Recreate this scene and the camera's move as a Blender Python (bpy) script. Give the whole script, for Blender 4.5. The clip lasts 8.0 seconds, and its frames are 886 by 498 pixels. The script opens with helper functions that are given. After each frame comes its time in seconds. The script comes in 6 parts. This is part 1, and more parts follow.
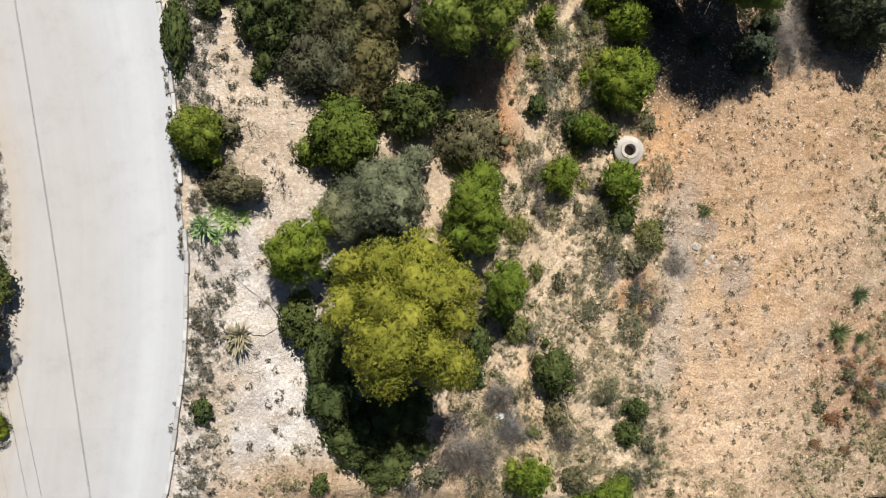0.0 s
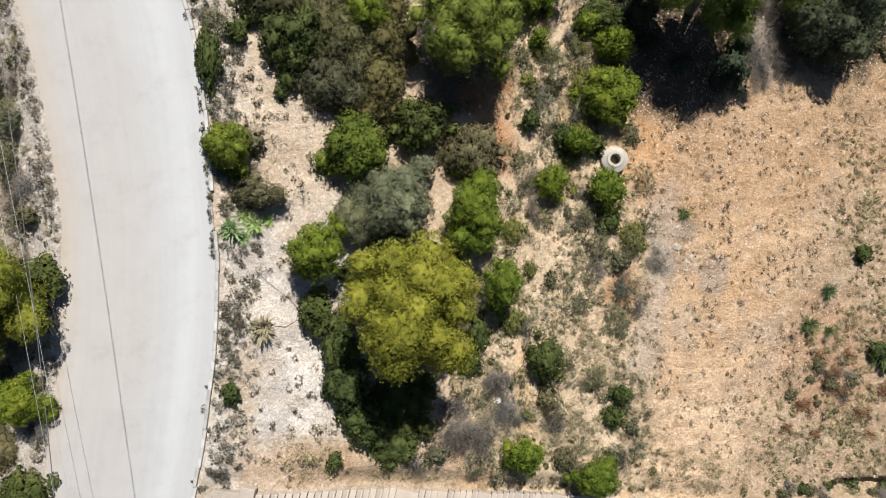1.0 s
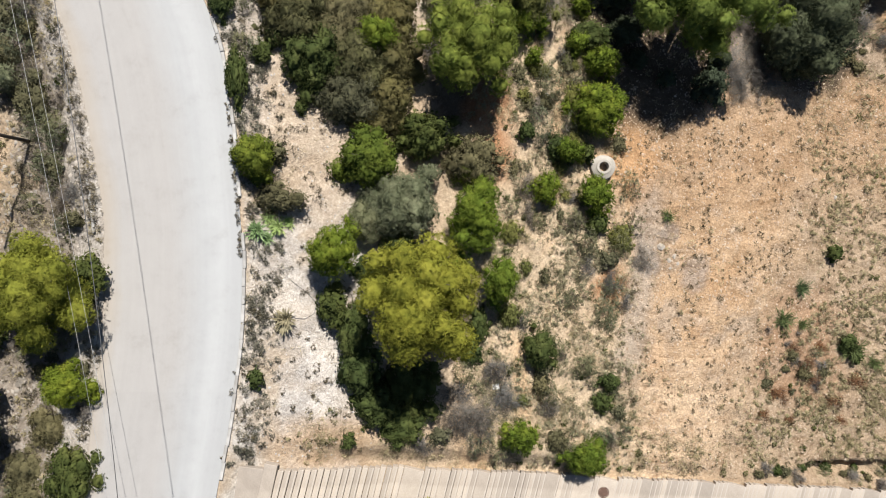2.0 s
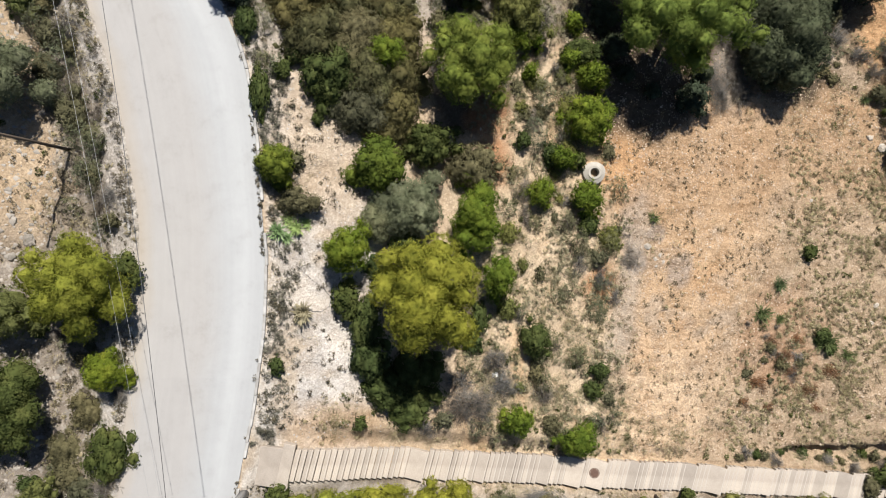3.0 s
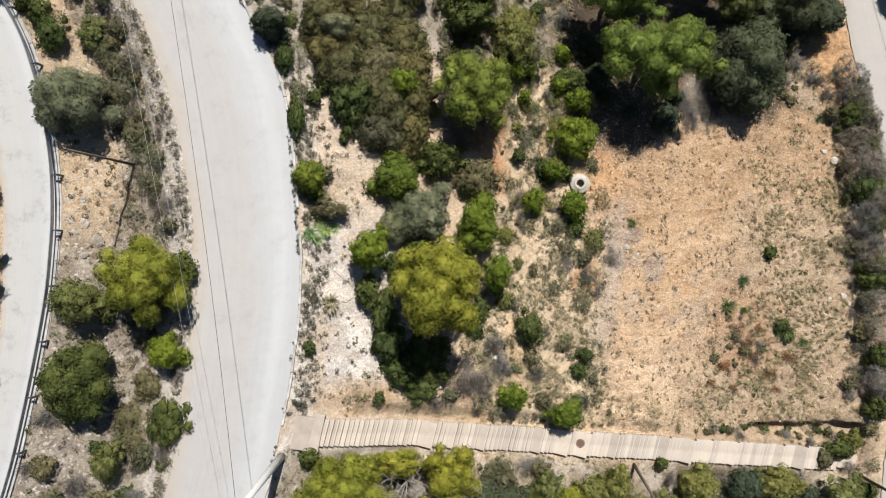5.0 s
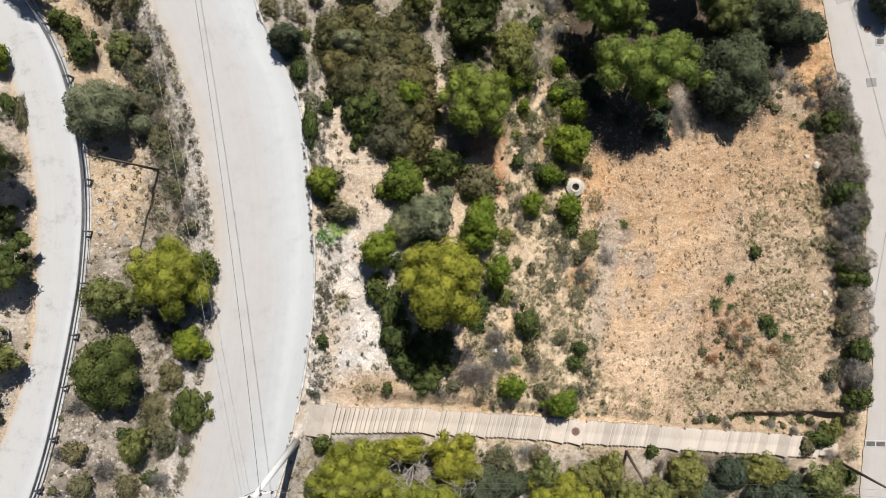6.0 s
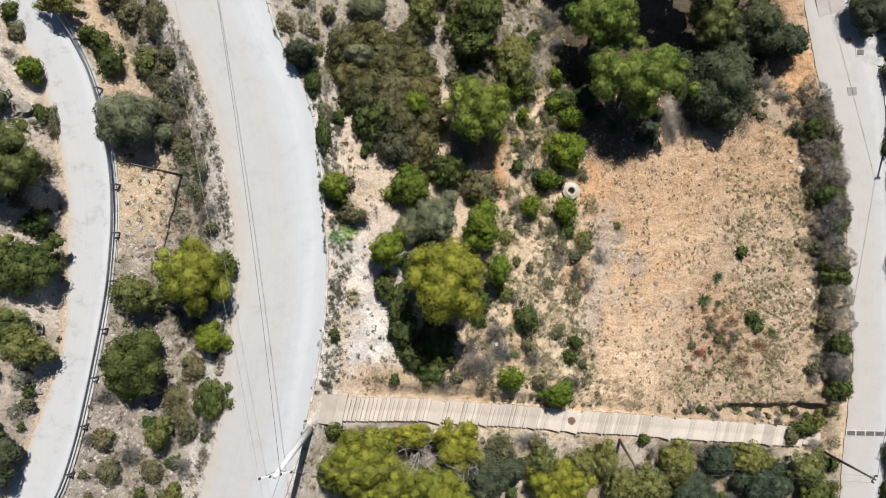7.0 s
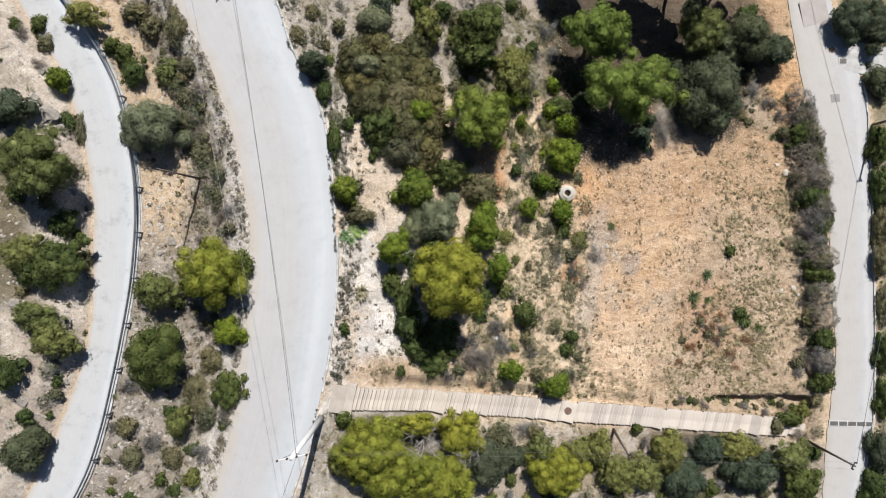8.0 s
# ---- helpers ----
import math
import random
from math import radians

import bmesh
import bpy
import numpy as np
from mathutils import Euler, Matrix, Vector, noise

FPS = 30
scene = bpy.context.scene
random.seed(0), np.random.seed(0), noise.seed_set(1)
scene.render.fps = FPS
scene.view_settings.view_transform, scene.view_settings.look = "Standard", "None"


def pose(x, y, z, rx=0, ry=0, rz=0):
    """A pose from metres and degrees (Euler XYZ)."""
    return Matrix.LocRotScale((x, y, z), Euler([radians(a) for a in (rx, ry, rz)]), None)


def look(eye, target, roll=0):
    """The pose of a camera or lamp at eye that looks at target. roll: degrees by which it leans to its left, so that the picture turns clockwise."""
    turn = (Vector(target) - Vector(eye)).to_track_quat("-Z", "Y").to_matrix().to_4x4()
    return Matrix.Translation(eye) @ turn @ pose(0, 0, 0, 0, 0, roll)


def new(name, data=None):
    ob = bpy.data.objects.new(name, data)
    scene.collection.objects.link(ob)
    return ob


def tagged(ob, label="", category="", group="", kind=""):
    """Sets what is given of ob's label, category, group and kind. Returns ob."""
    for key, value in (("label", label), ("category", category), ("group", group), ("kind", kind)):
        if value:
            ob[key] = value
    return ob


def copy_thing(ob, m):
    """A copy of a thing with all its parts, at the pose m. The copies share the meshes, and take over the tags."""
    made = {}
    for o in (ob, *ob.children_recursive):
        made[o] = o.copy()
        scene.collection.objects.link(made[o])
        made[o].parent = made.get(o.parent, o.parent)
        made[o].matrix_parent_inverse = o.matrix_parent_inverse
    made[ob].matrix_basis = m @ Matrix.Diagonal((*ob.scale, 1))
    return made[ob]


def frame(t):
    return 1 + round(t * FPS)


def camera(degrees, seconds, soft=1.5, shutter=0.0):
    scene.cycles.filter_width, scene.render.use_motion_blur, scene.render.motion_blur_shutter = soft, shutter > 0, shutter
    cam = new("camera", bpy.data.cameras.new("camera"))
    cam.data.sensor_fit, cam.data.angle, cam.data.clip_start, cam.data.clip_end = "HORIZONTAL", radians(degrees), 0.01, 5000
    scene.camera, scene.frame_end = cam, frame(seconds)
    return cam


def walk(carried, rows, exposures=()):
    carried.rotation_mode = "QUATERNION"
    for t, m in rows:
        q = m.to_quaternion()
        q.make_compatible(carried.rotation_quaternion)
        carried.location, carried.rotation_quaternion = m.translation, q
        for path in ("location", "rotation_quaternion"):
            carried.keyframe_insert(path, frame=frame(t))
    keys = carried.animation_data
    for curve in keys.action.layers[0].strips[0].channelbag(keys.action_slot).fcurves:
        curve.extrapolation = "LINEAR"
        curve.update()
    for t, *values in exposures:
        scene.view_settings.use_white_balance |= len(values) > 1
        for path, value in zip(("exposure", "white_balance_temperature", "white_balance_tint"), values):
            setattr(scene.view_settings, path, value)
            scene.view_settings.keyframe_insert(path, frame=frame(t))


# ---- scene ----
cam = camera(76.0, 8.0, soft=1.0)
SPAN, RISE, LOW = 16.6, 25.1, 30.0
ROWS = [
    (0.0, 0.0, 0.0, 0.0, 0.0, 0.0, -0.0),
    (0.5, -0.0035, -0.0589, 0.0002, 0.0, 0.0, -0.02),
    (1.0, -0.0075, -0.122, 0.0005, -0.0, 0.0, -0.04),
    (1.5, -0.0131, -0.185, -0.0001, 0.01, 0.01, -0.06),
    (3.0, -0.0327, -0.374, -0.0041, 0.07, 0.0, -0.11),
    (3.5, -0.0387, -0.4363, -0.0064, 0.1, 0.03, -0.11),
    (4.0, -0.0458, -0.5043, -0.0058, 0.12, 0.04, -0.13),
    (4.5, -0.0536, -0.5667, -0.0059, 0.14, 0.06, -0.14),
    (6.0, -0.0791, -0.7482, -0.0048, 0.13, -0.01, -0.18),
    (6.5, -0.0868, -0.8049, -0.0048, 0.13, 0.01, -0.2),
    (7.0, -0.0969, -0.8741, -0.0058, 0.12, 0.01, -0.23),
    (7.5, -0.1045, -0.9314, -0.0081, 0.12, 0.02, -0.25),
    (8.0, -0.1129, -0.993, -0.0113, 0.12, 0.02, -0.26),
]
walk(cam, [(t, pose(SPAN * x, SPAN * z, LOW - RISE * y, pitch, -roll, yaw)) for t, x, y, z, yaw, pitch, roll in ROWS],
     [(0.0, 0.8, 6500, 10), (5.2, 0.8, 6500, 10), (7.0, 0.8, 6330, 10), (8.0, 0.8, 6180, 10)])

# ---- world, sun ----
SUN_EL, SUN_AZ = 52.0, 14.5  # degrees; azimuth from +y towards +x
world = bpy.data.worlds.new("sky")
scene.world = world
world.use_nodes = True
wn = world.node_tree.nodes
sky = wn.new("ShaderNodeTexSky")
sky.sky_type = "NISHITA"
sky.sun_disc = False
sky.air_density, sky.dust_density = 0.7, 0.2  # clear dry air
sky.sun_elevation, sky.sun_rotation = radians(SUN_EL), radians(SUN_AZ)
wn["Background"].inputs[1].default_value = 0.05
world.node_tree.links.new(sky.outputs[0], wn["Background"].inputs[0])
sun = new("sun", bpy.data.lights.new("sun", "SUN"))
sun.data.energy, sun.data.angle, sun.data.color = 5.0, radians(0.53), (1.0, 0.955, 0.89)
az, el = radians(SUN_AZ), radians(SUN_EL)
sun.matrix_world = look((math.sin(az) * 60, math.cos(az) * 60, 60 * math.tan(el)), (0, 0, 0))


# ---- materials ----
def nodes_of(name):
    m = bpy.data.materials.new(name)
    m.use_nodes = True
    nt = m.node_tree
    return m, nt, nt.nodes["Principled BSDF"]


def add_noise(nt, scale, detail=4.0, rough=0.6, coord=None, stretch=None):
    n = nt.nodes.new("ShaderNodeTexNoise")
    n.inputs["Scale"].default_value, n.inputs["Detail"].default_value, n.inputs["Roughness"].default_value = scale, detail, rough
    tc = nt.nodes.new("ShaderNodeTexCoord")
    src = tc.outputs[coord or "Object"]
    if stretch:
        mp = nt.nodes.new("ShaderNodeMapping")
        mp.inputs["Scale"].default_value = stretch
        nt.links.new(src, mp.inputs[0])
        src = mp.outputs[0]
    nt.links.new(src, n.inputs["Vector"])
    return n.outputs["Fac"]


def ramp(nt, fac, stops):
    r = nt.nodes.new("ShaderNodeValToRGB")
    els = r.color_ramp.elements
    while len(els) < len(stops):
        els.new(0.5)
    for e, (p, c) in zip(els, stops):
        e.position, e.color = p, (*c, 1)
    nt.links.new(fac, r.inputs[0])
    return r.outputs[0]


def blend(nt, a, b, fac, mode="MIX"):
    m = nt.nodes.new("ShaderNodeMix")
    m.data_type, m.blend_type = "RGBA", mode
    for sock, v in ((m.inputs[0], fac), (m.inputs[6], a), (m.inputs[7], b)):
        if isinstance(v, (int, float)):
            sock.default_value = v
        elif isinstance(v, tuple):
            sock.default_value = (*v, 1)
        else:
            nt.links.new(v, sock)
    return m.outputs[2]


def bump(nt, bsdf, height, strength, distance):
    b = nt.nodes.new("ShaderNodeBump")
    b.inputs["Strength"].default_value, b.inputs["Distance"].default_value = strength, distance
    nt.links.new(height, b.inputs["Height"])
    nt.links.new(b.outputs[0], bsdf.inputs["Normal"])


def grey(v):
    return (v, v, v)


def simple(name, a, b, scale, rough=0.8, metal=0.0, bump_s=0.3, bump_d=0.01, fine=40.0, stretch=None):
    """Two colours mixed by a large and a fine noise, with a fine relief."""
    m, nt, bs = nodes_of(name)
    n1, n2 = add_noise(nt, scale, 5, 0.65, None, stretch), add_noise(nt, fine, 3)
    col = blend(nt, ramp(nt, n1, [(0.3, a), (0.7, b)]), ramp(nt, n2, [(0.3, grey(0.78)), (0.7, grey(1.15))]), 0.6, "MULTIPLY")
    nt.links.new(col, bs.inputs["Base Color"])
    bs.inputs["Roughness"].default_value, bs.inputs["Metallic"].default_value = rough, metal
    bump(nt, bs, n2, bump_s, bump_d)
    return m


def leafy(name, dark, mid, light, translucent=0.22, patch=1.1):
    """Foliage: colour by clump noise and by leaf tuft, some light passing through."""
    m, nt, bs = nodes_of(name)
    geo = nt.nodes.new("ShaderNodeNewGeometry")
    info = nt.nodes.new("ShaderNodeObjectInfo")
    a = ramp(nt, add_noise(nt, patch, 3, 0.6), [(0.3, dark), (0.5, mid), (0.72, light)])
    b = ramp(nt, geo.outputs["Random Per Island"], [(0.0, grey(0.78)), (0.5, grey(1.0)), (1.0, grey(1.2))])
    c = blend(nt, a, b, 0.85, "MULTIPLY")
    c = blend(nt, c, ramp(nt, info.outputs["Random"], [(0.0, (0.82, 0.88, 0.9)), (1.0, (1.18, 1.1, 0.95))]), 1.0, "MULTIPLY")
    nt.links.new(c, bs.inputs["Base Color"])
    bs.inputs["Roughness"].default_value = 0.8
    bs.inputs["Specular IOR Level"].default_value = 0.06
    tr = nt.nodes.new("ShaderNodeBsdfTranslucent")
    nt.links.new(c, tr.inputs[0])
    mx = nt.nodes.new("ShaderNodeMixShader")
    mx.inputs[0].default_value = translucent
    out = nt.nodes["Material Output"]
    nt.links.new(bs.outputs[0], mx.inputs[1])
    nt.links.new(tr.outputs[0], mx.inputs[2])
    nt.links.new(mx.outputs[0], out.inputs[0])
    return m


def ground_material():
    m, nt, bs = nodes_of("hillside_soil")
    at = nt.nodes.new("ShaderNodeAttribute")
    at.attribute_name = "soil"
    rake = add_noise(nt, 1.0, 5, 0.75, None, (0.8, 1.7, 1.0))
    grain, clod, wide = add_noise(nt, 11, 5, 0.8), add_noise(nt, 3.2, 5, 0.75), add_noise(nt, 0.5, 4, 0.6)
    vor = nt.nodes.new("ShaderNodeTexVoronoi")
    vor.inputs["Scale"].default_value = 9.0
    tc = nt.nodes.new("ShaderNodeTexCoord")
    nt.links.new(tc.outputs["Object"], vor.inputs["Vector"])
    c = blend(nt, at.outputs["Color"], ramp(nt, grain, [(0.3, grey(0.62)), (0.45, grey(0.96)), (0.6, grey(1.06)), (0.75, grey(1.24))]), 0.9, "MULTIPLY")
    c = blend(nt, c, ramp(nt, clod, [(0.3, (0.72, 0.68, 0.64)), (0.55, grey(1.0)), (0.75, (1.12, 1.1, 1.08))]), 0.9, "MULTIPLY")
    c = blend(nt, c, ramp(nt, wide, [(0.3, (0.9, 0.86, 0.82)), (0.7, (1.08, 1.08, 1.08))]), 0.8, "MULTIPLY")
    c = blend(nt, c, ramp(nt, vor.outputs["Color"], [(0.15, grey(0.82)), (0.4, grey(1.0)), (0.6, grey(1.0)), (0.9, (1.28, 1.3, 1.33))]), 0.8, "MULTIPLY")
    c = blend(nt, c, ramp(nt, rake, [(0.36, (0.74, 0.69, 0.64)), (0.48, grey(1.0)), (0.64, grey(1.12))]), at.outputs["Alpha"], "MULTIPLY")
    nt.links.new(c, bs.inputs["Base Color"])
    bs.inputs["Roughness"].default_value = 0.95
    bs.inputs["Specular IOR Level"].default_value = 0.1
    h = nt.nodes.new("ShaderNodeMath")
    h.operation = "MULTIPLY_ADD"
    h.inputs[1].default_value = 0.45
    nt.links.new(grain, h.inputs[0])
    lump = nt.nodes.new("ShaderNodeMath")
    lump.operation = "MULTIPLY_ADD"
    nt.links.new(rake, lump.inputs[0])
    nt.links.new(at.outputs["Alpha"], lump.inputs[1])
    nt.links.new(clod, lump.inputs[2])
    nt.links.new(lump.outputs[0], h.inputs[2])
    bump(nt, bs, h.outputs[0], 1.0, 0.13)
    return m


def road_material(name, edge, middle, lane, stain=0.86):
    """Pale concrete: dusty verges (u near 0), swept bluish lane (u near 0.75), long streaks, stains, cracks."""
    m, nt, bs = nodes_of(name)
    tc = nt.nodes.new("ShaderNodeTexCoord")
    sep = nt.nodes.new("ShaderNodeSeparateXYZ")
    nt.links.new(tc.outputs["UV"], sep.inputs[0])
    wob = add_noise(nt, 0.35, 3, 0.6)
    u = nt.nodes.new("ShaderNodeMath")
    u.operation = "MULTIPLY_ADD"
    u.inputs[1].default_value, u.inputs[2].default_value = 0.16, -0.08
    nt.links.new(wob, u.inputs[0])
    us = nt.nodes.new("ShaderNodeMath")
    us.operation = "ADD"
    nt.links.new(u.outputs[0], us.inputs[0])
    nt.links.new(sep.outputs[0], us.inputs[1])
    c = ramp(nt, us.outputs[0], [(0.0, edge), (0.14, middle), (0.5, middle), (0.72, lane), (0.84, tuple(min(1.0, v * 1.1) for v in lane)), (0.95, lane)])
    streak = add_noise(nt, 1.0, 4, 0.6, "UV", (26, 0.5, 1))
    c = blend(nt, c, ramp(nt, streak, [(0.3, grey(0.95)), (0.7, grey(1.04))]), 0.6, "MULTIPLY")
    c = blend(nt, c, ramp(nt, add_noise(nt, 0.7, 6, 0.75), [(0.28, (stain, stain * 0.99, stain * 0.97)), (0.45, grey(0.99)), (0.65, grey(1.04))]), 0.75, "MULTIPLY")
    fine = add_noise(nt, 30, 3)
    c = blend(nt, c, ramp(nt, fine, [(0.3, grey(0.93)), (0.7, grey(1.06))]), 0.7, "MULTIPLY")
    nt.links.new(c, bs.inputs["Base Color"])
    bs.inputs["Roughness"].default_value = 0.85
    bump(nt, bs, fine, 0.2, 0.005)
    return m


M_GROUND = ground_material()
M_ROAD = road_material("pale_concrete_road", (0.317, 0.281, 0.238), (0.310, 0.299, 0.287), (0.321, 0.326, 0.327))
M_LANE = road_material("bright_concrete_lane", (0.317, 0.284, 0.248), (0.324, 0.320, 0.313), (0.317, 0.320, 0.320), 0.62)
M_EAST = road_material("worn_concrete_lane", (0.274, 0.248, 0.216), (0.295, 0.277, 0.256), (0.295, 0.288, 0.281))
M_KERB = simple("kerb_concrete", (0.25, 0.242, 0.226), (0.40, 0.392, 0.378), 1.6)
M_STEP = simple("stair_concrete", (0.290, 0.252, 0.214), (0.410, 0.364, 0.314), 0.9, fine=14)
def vary_by_object(m, low, high):
    """Pieces of one material differ a little in tone."""
    nt = m.node_tree
    bs = nt.nodes["Principled BSDF"]
    src = bs.inputs["Base Color"].links[0].from_socket
    info = nt.nodes.new("ShaderNodeObjectInfo")
    nt.links.new(blend(nt, src, ramp(nt, info.outputs["Random"], [(0.0, low), (1.0, high)]), 1.0, "MULTIPLY"), bs.inputs["Base Color"])


vary_by_object(M_KERB, (0.82, 0.81, 0.8), (1.12, 1.12, 1.12))
vary_by_object(M_STEP, (0.80, 0.79, 0.78), (1.15, 1.13, 1.10))
M_NOSE = simple("worn_step_edge", (0.350, 0.310, 0.266), (0.430, 0.386, 0.336), 1.5, fine=18)
M_WELL = simple("cast_concrete", (0.274, 0.252, 0.216), (0.374, 0.346, 0.302), 2.5, fine=25)
# near-black, so that the shade down the well sits in the colour
M_DARK = simple("shaded_shaft", (0.014, 0.014, 0.013), (0.029, 0.026, 0.022), 3.0)
M_POLE = simple("white_concrete_pole", (0.418, 0.410, 0.396), (0.504, 0.497, 0.482), 2.0)
M_WOOD = simple("weathered_brown_pole", (0.050, 0.036, 0.025), (0.108, 0.079, 0.058), 3.0, stretch=(6, 6, 0.4))
M_STEEL = simple("galvanised_steel", (0.216, 0.238, 0.274), (0.346, 0.367, 0.396), 3.0, rough=0.45, metal=0.7)
M_POST = simple("dark_steel_post", (0.043, 0.050, 0.058), (0.101, 0.108, 0.122), 3.0, rough=0.5, metal=0.5)
M_WIRE = simple("weathered_wire", (0.079, 0.079, 0.079), (0.144, 0.144, 0.144), 4.0, rough=0.5, metal=0.4)
M_BARE_WIRE = simple("bright_bare_wire", (0.30, 0.30, 0.30), (0.42, 0.42, 0.42), 4.0, rough=0.5, metal=0.3)
M_GLASS = simple("brown_insulator", (0.036, 0.025, 0.022), (0.072, 0.050, 0.040), 4.0, rough=0.25)
M_RUST = simple("rusty_cover", (0.094, 0.054, 0.040), (0.158, 0.094, 0.068), 5.0, rough=0.7, metal=0.3)
M_GRATE = simple("iron_grate", (0.072, 0.065, 0.061), (0.137, 0.126, 0.115), 5.0, rough=0.6, metal=0.4)
M_PATCH = simple("grey_patch", (0.144, 0.137, 0.130), (0.209, 0.198, 0.187), 2.0)
M_PATCH2 = simple("pinkish_patch", (0.238, 0.209, 0.191), (0.295, 0.266, 0.245), 1.0)
M_WHITE = simple("sun_bleached_plastic", (0.504, 0.497, 0.475), (0.576, 0.569, 0.554), 5.0, rough=0.5)
M_BARK = simple("grey_brown_bark", (0.065, 0.050, 0.040), (0.144, 0.122, 0.101), 4.0, fine=20, bump_s=0.6, bump_d=0.03)
M_TWIG = simple("bleached_twigs", (0.20, 0.18, 0.16), (0.36, 0.33, 0.30), 3.0)
M_STONE = simple("pale_limestone", (0.288, 0.245, 0.194), (0.446, 0.410, 0.360), 0.8, fine=12)
M_ROCK = simple("grey_rock", (0.122, 0.108, 0.090), (0.259, 0.230, 0.194), 0.9, fine=8, bump_s=0.7, bump_d=0.05)
LEAF = {
    "pine": leafy("pine_needles", (0.108, 0.121, 0.020), (0.192, 0.203, 0.033), (0.272, 0.272, 0.050)),
    "green_pine": leafy("fresh_pine_needles", (0.080, 0.110, 0.024), (0.136, 0.170, 0.036), (0.196, 0.226, 0.052)),
    "dark_pine": leafy("dull_pine_needles", (0.061, 0.075, 0.030), (0.094, 0.112, 0.044), (0.134, 0.153, 0.062)),
    "grey_thicket": leafy("bare_grey_twigs", (0.100, 0.091, 0.080), (0.160, 0.145, 0.130), (0.228, 0.208, 0.188), 0.08),
    "sage": leafy("sage_leaves", (0.094, 0.101, 0.058), (0.142, 0.148, 0.090), (0.198, 0.200, 0.130), 0.2),
    "verge": leafy("dusty_grey_scrub", (0.104, 0.099, 0.080), (0.155, 0.148, 0.120), (0.209, 0.200, 0.166), 0.1),
    "belt": leafy("grey_brown_scrub", (0.084, 0.076, 0.060), (0.142, 0.130, 0.104), (0.208, 0.192, 0.156), 0.1),
    "field_scrub": leafy("straw_olive_scrub", (0.210, 0.180, 0.100), (0.330, 0.285, 0.165), (0.460, 0.400, 0.250), 0.15),
    "young_pine": leafy("young_pine_needles", (0.074, 0.110, 0.016), (0.128, 0.170, 0.024), (0.200, 0.226, 0.034)),
    "dull_bush": leafy("dull_olive_needles", (0.092, 0.098, 0.034), (0.138, 0.146, 0.050), (0.190, 0.194, 0.070)),
    "carob": leafy("glossy_broad_leaves", (0.052, 0.074, 0.015), (0.096, 0.126, 0.022), (0.162, 0.192, 0.034)),
    "holm": leafy("dark_grey_green_leaves", (0.042, 0.052, 0.032), (0.066, 0.080, 0.049), (0.098, 0.112, 0.072)),
    "olive": leafy("grey_green_leaves", (0.088, 0.102, 0.062), (0.138, 0.153, 0.096), (0.202, 0.212, 0.142)),
    "lentisk": leafy("dull_green_leaves", (0.037, 0.052, 0.018), (0.063, 0.081, 0.027), (0.099, 0.112, 0.040)),
    "heath": leafy("brown_green_heath", (0.070, 0.068, 0.040), (0.116, 0.109, 0.063), (0.164, 0.152, 0.092)),
    "maquis": leafy("dark_olive_maquis", (0.062, 0.062, 0.029), (0.110, 0.100, 0.046), (0.152, 0.148, 0.062), patch=0.6),
    "dead_brush": leafy("dead_grey_twigs", (0.094, 0.083, 0.076), (0.144, 0.130, 0.119), (0.202, 0.184, 0.169), 0.05),
    "brown_brush": leafy("red_brown_twigs", (0.100, 0.052, 0.030), (0.165, 0.092, 0.054), (0.235, 0.140, 0.086), 0.05),
    "yucca": leafy("blue_green_blades", (0.060, 0.086, 0.038), (0.100, 0.132, 0.058), (0.152, 0.174, 0.084)),
    "agave": leafy("bright_green_blades", (0.180, 0.270, 0.110), (0.270, 0.370, 0.160), (0.370, 0.440, 0.230)),
    "dry": leafy("dry_grass", (0.230, 0.185, 0.110), (0.360, 0.300, 0.190), (0.470, 0.405, 0.275), 0.2),
    "thyme": leafy("dry_thyme", (0.062, 0.052, 0.036), (0.104, 0.090, 0.062), (0.154, 0.134, 0.094), 0.1),
    "scrub": leafy("grey_green_scrub", (0.185, 0.172, 0.105), (0.310, 0.272, 0.172), (0.460, 0.395, 0.262), 0.15),
    "weed": leafy("low_green_weeds", (0.040, 0.054, 0.016), (0.068, 0.086, 0.024), (0.104, 0.119, 0.040), 0.2),
}


# ---- geometry helpers ----
def mesh_of(name, verts, faces, material, smooth=False):
    me = bpy.data.meshes.new(name)
    me.from_pydata([tuple(v) for v in verts] if not isinstance(verts, np.ndarray) else verts.tolist(), [], faces if isinstance(faces, list) else faces.tolist())
    me.materials.append(material)
    if smooth:
        me.polygons.foreach_set("use_smooth", [True] * len(me.polygons))
    me.update()
    return me


def fast_tris(name, verts, material):
    """A mesh from an array (n, 3, 3) of triangles that share no corners, or from (verts, index) arrays."""
    v, idx = verts
    me = bpy.data.meshes.new(name)
    me.vertices.add(len(v))
    me.vertices.foreach_set("co", np.ascontiguousarray(v, dtype=np.float32).ravel())
    me.loops.add(idx.size)
    me.loops.foreach_set("vertex_index", np.ascontiguousarray(idx, dtype=np.int32).ravel())
    me.polygons.add(len(idx))
    me.polygons.foreach_set("loop_start", np.arange(0, idx.size, idx.shape[1], dtype=np.int32))
    me.update(calc_edges=True)
    me.materials.append(material)
    return me


def part(name, bm_or_mesh, material, parent, label=""):
    if isinstance(bm_or_mesh, bmesh.types.BMesh):
        me = bpy.data.meshes.new(name)
        bm_or_mesh.to_mesh(me)
        bm_or_mesh.free()
        me.materials.append(material)
    else:
        me = bm_or_mesh
    ob = new(name, me)
    ob.parent = parent
    if label:
        tagged(ob, label)
    return ob


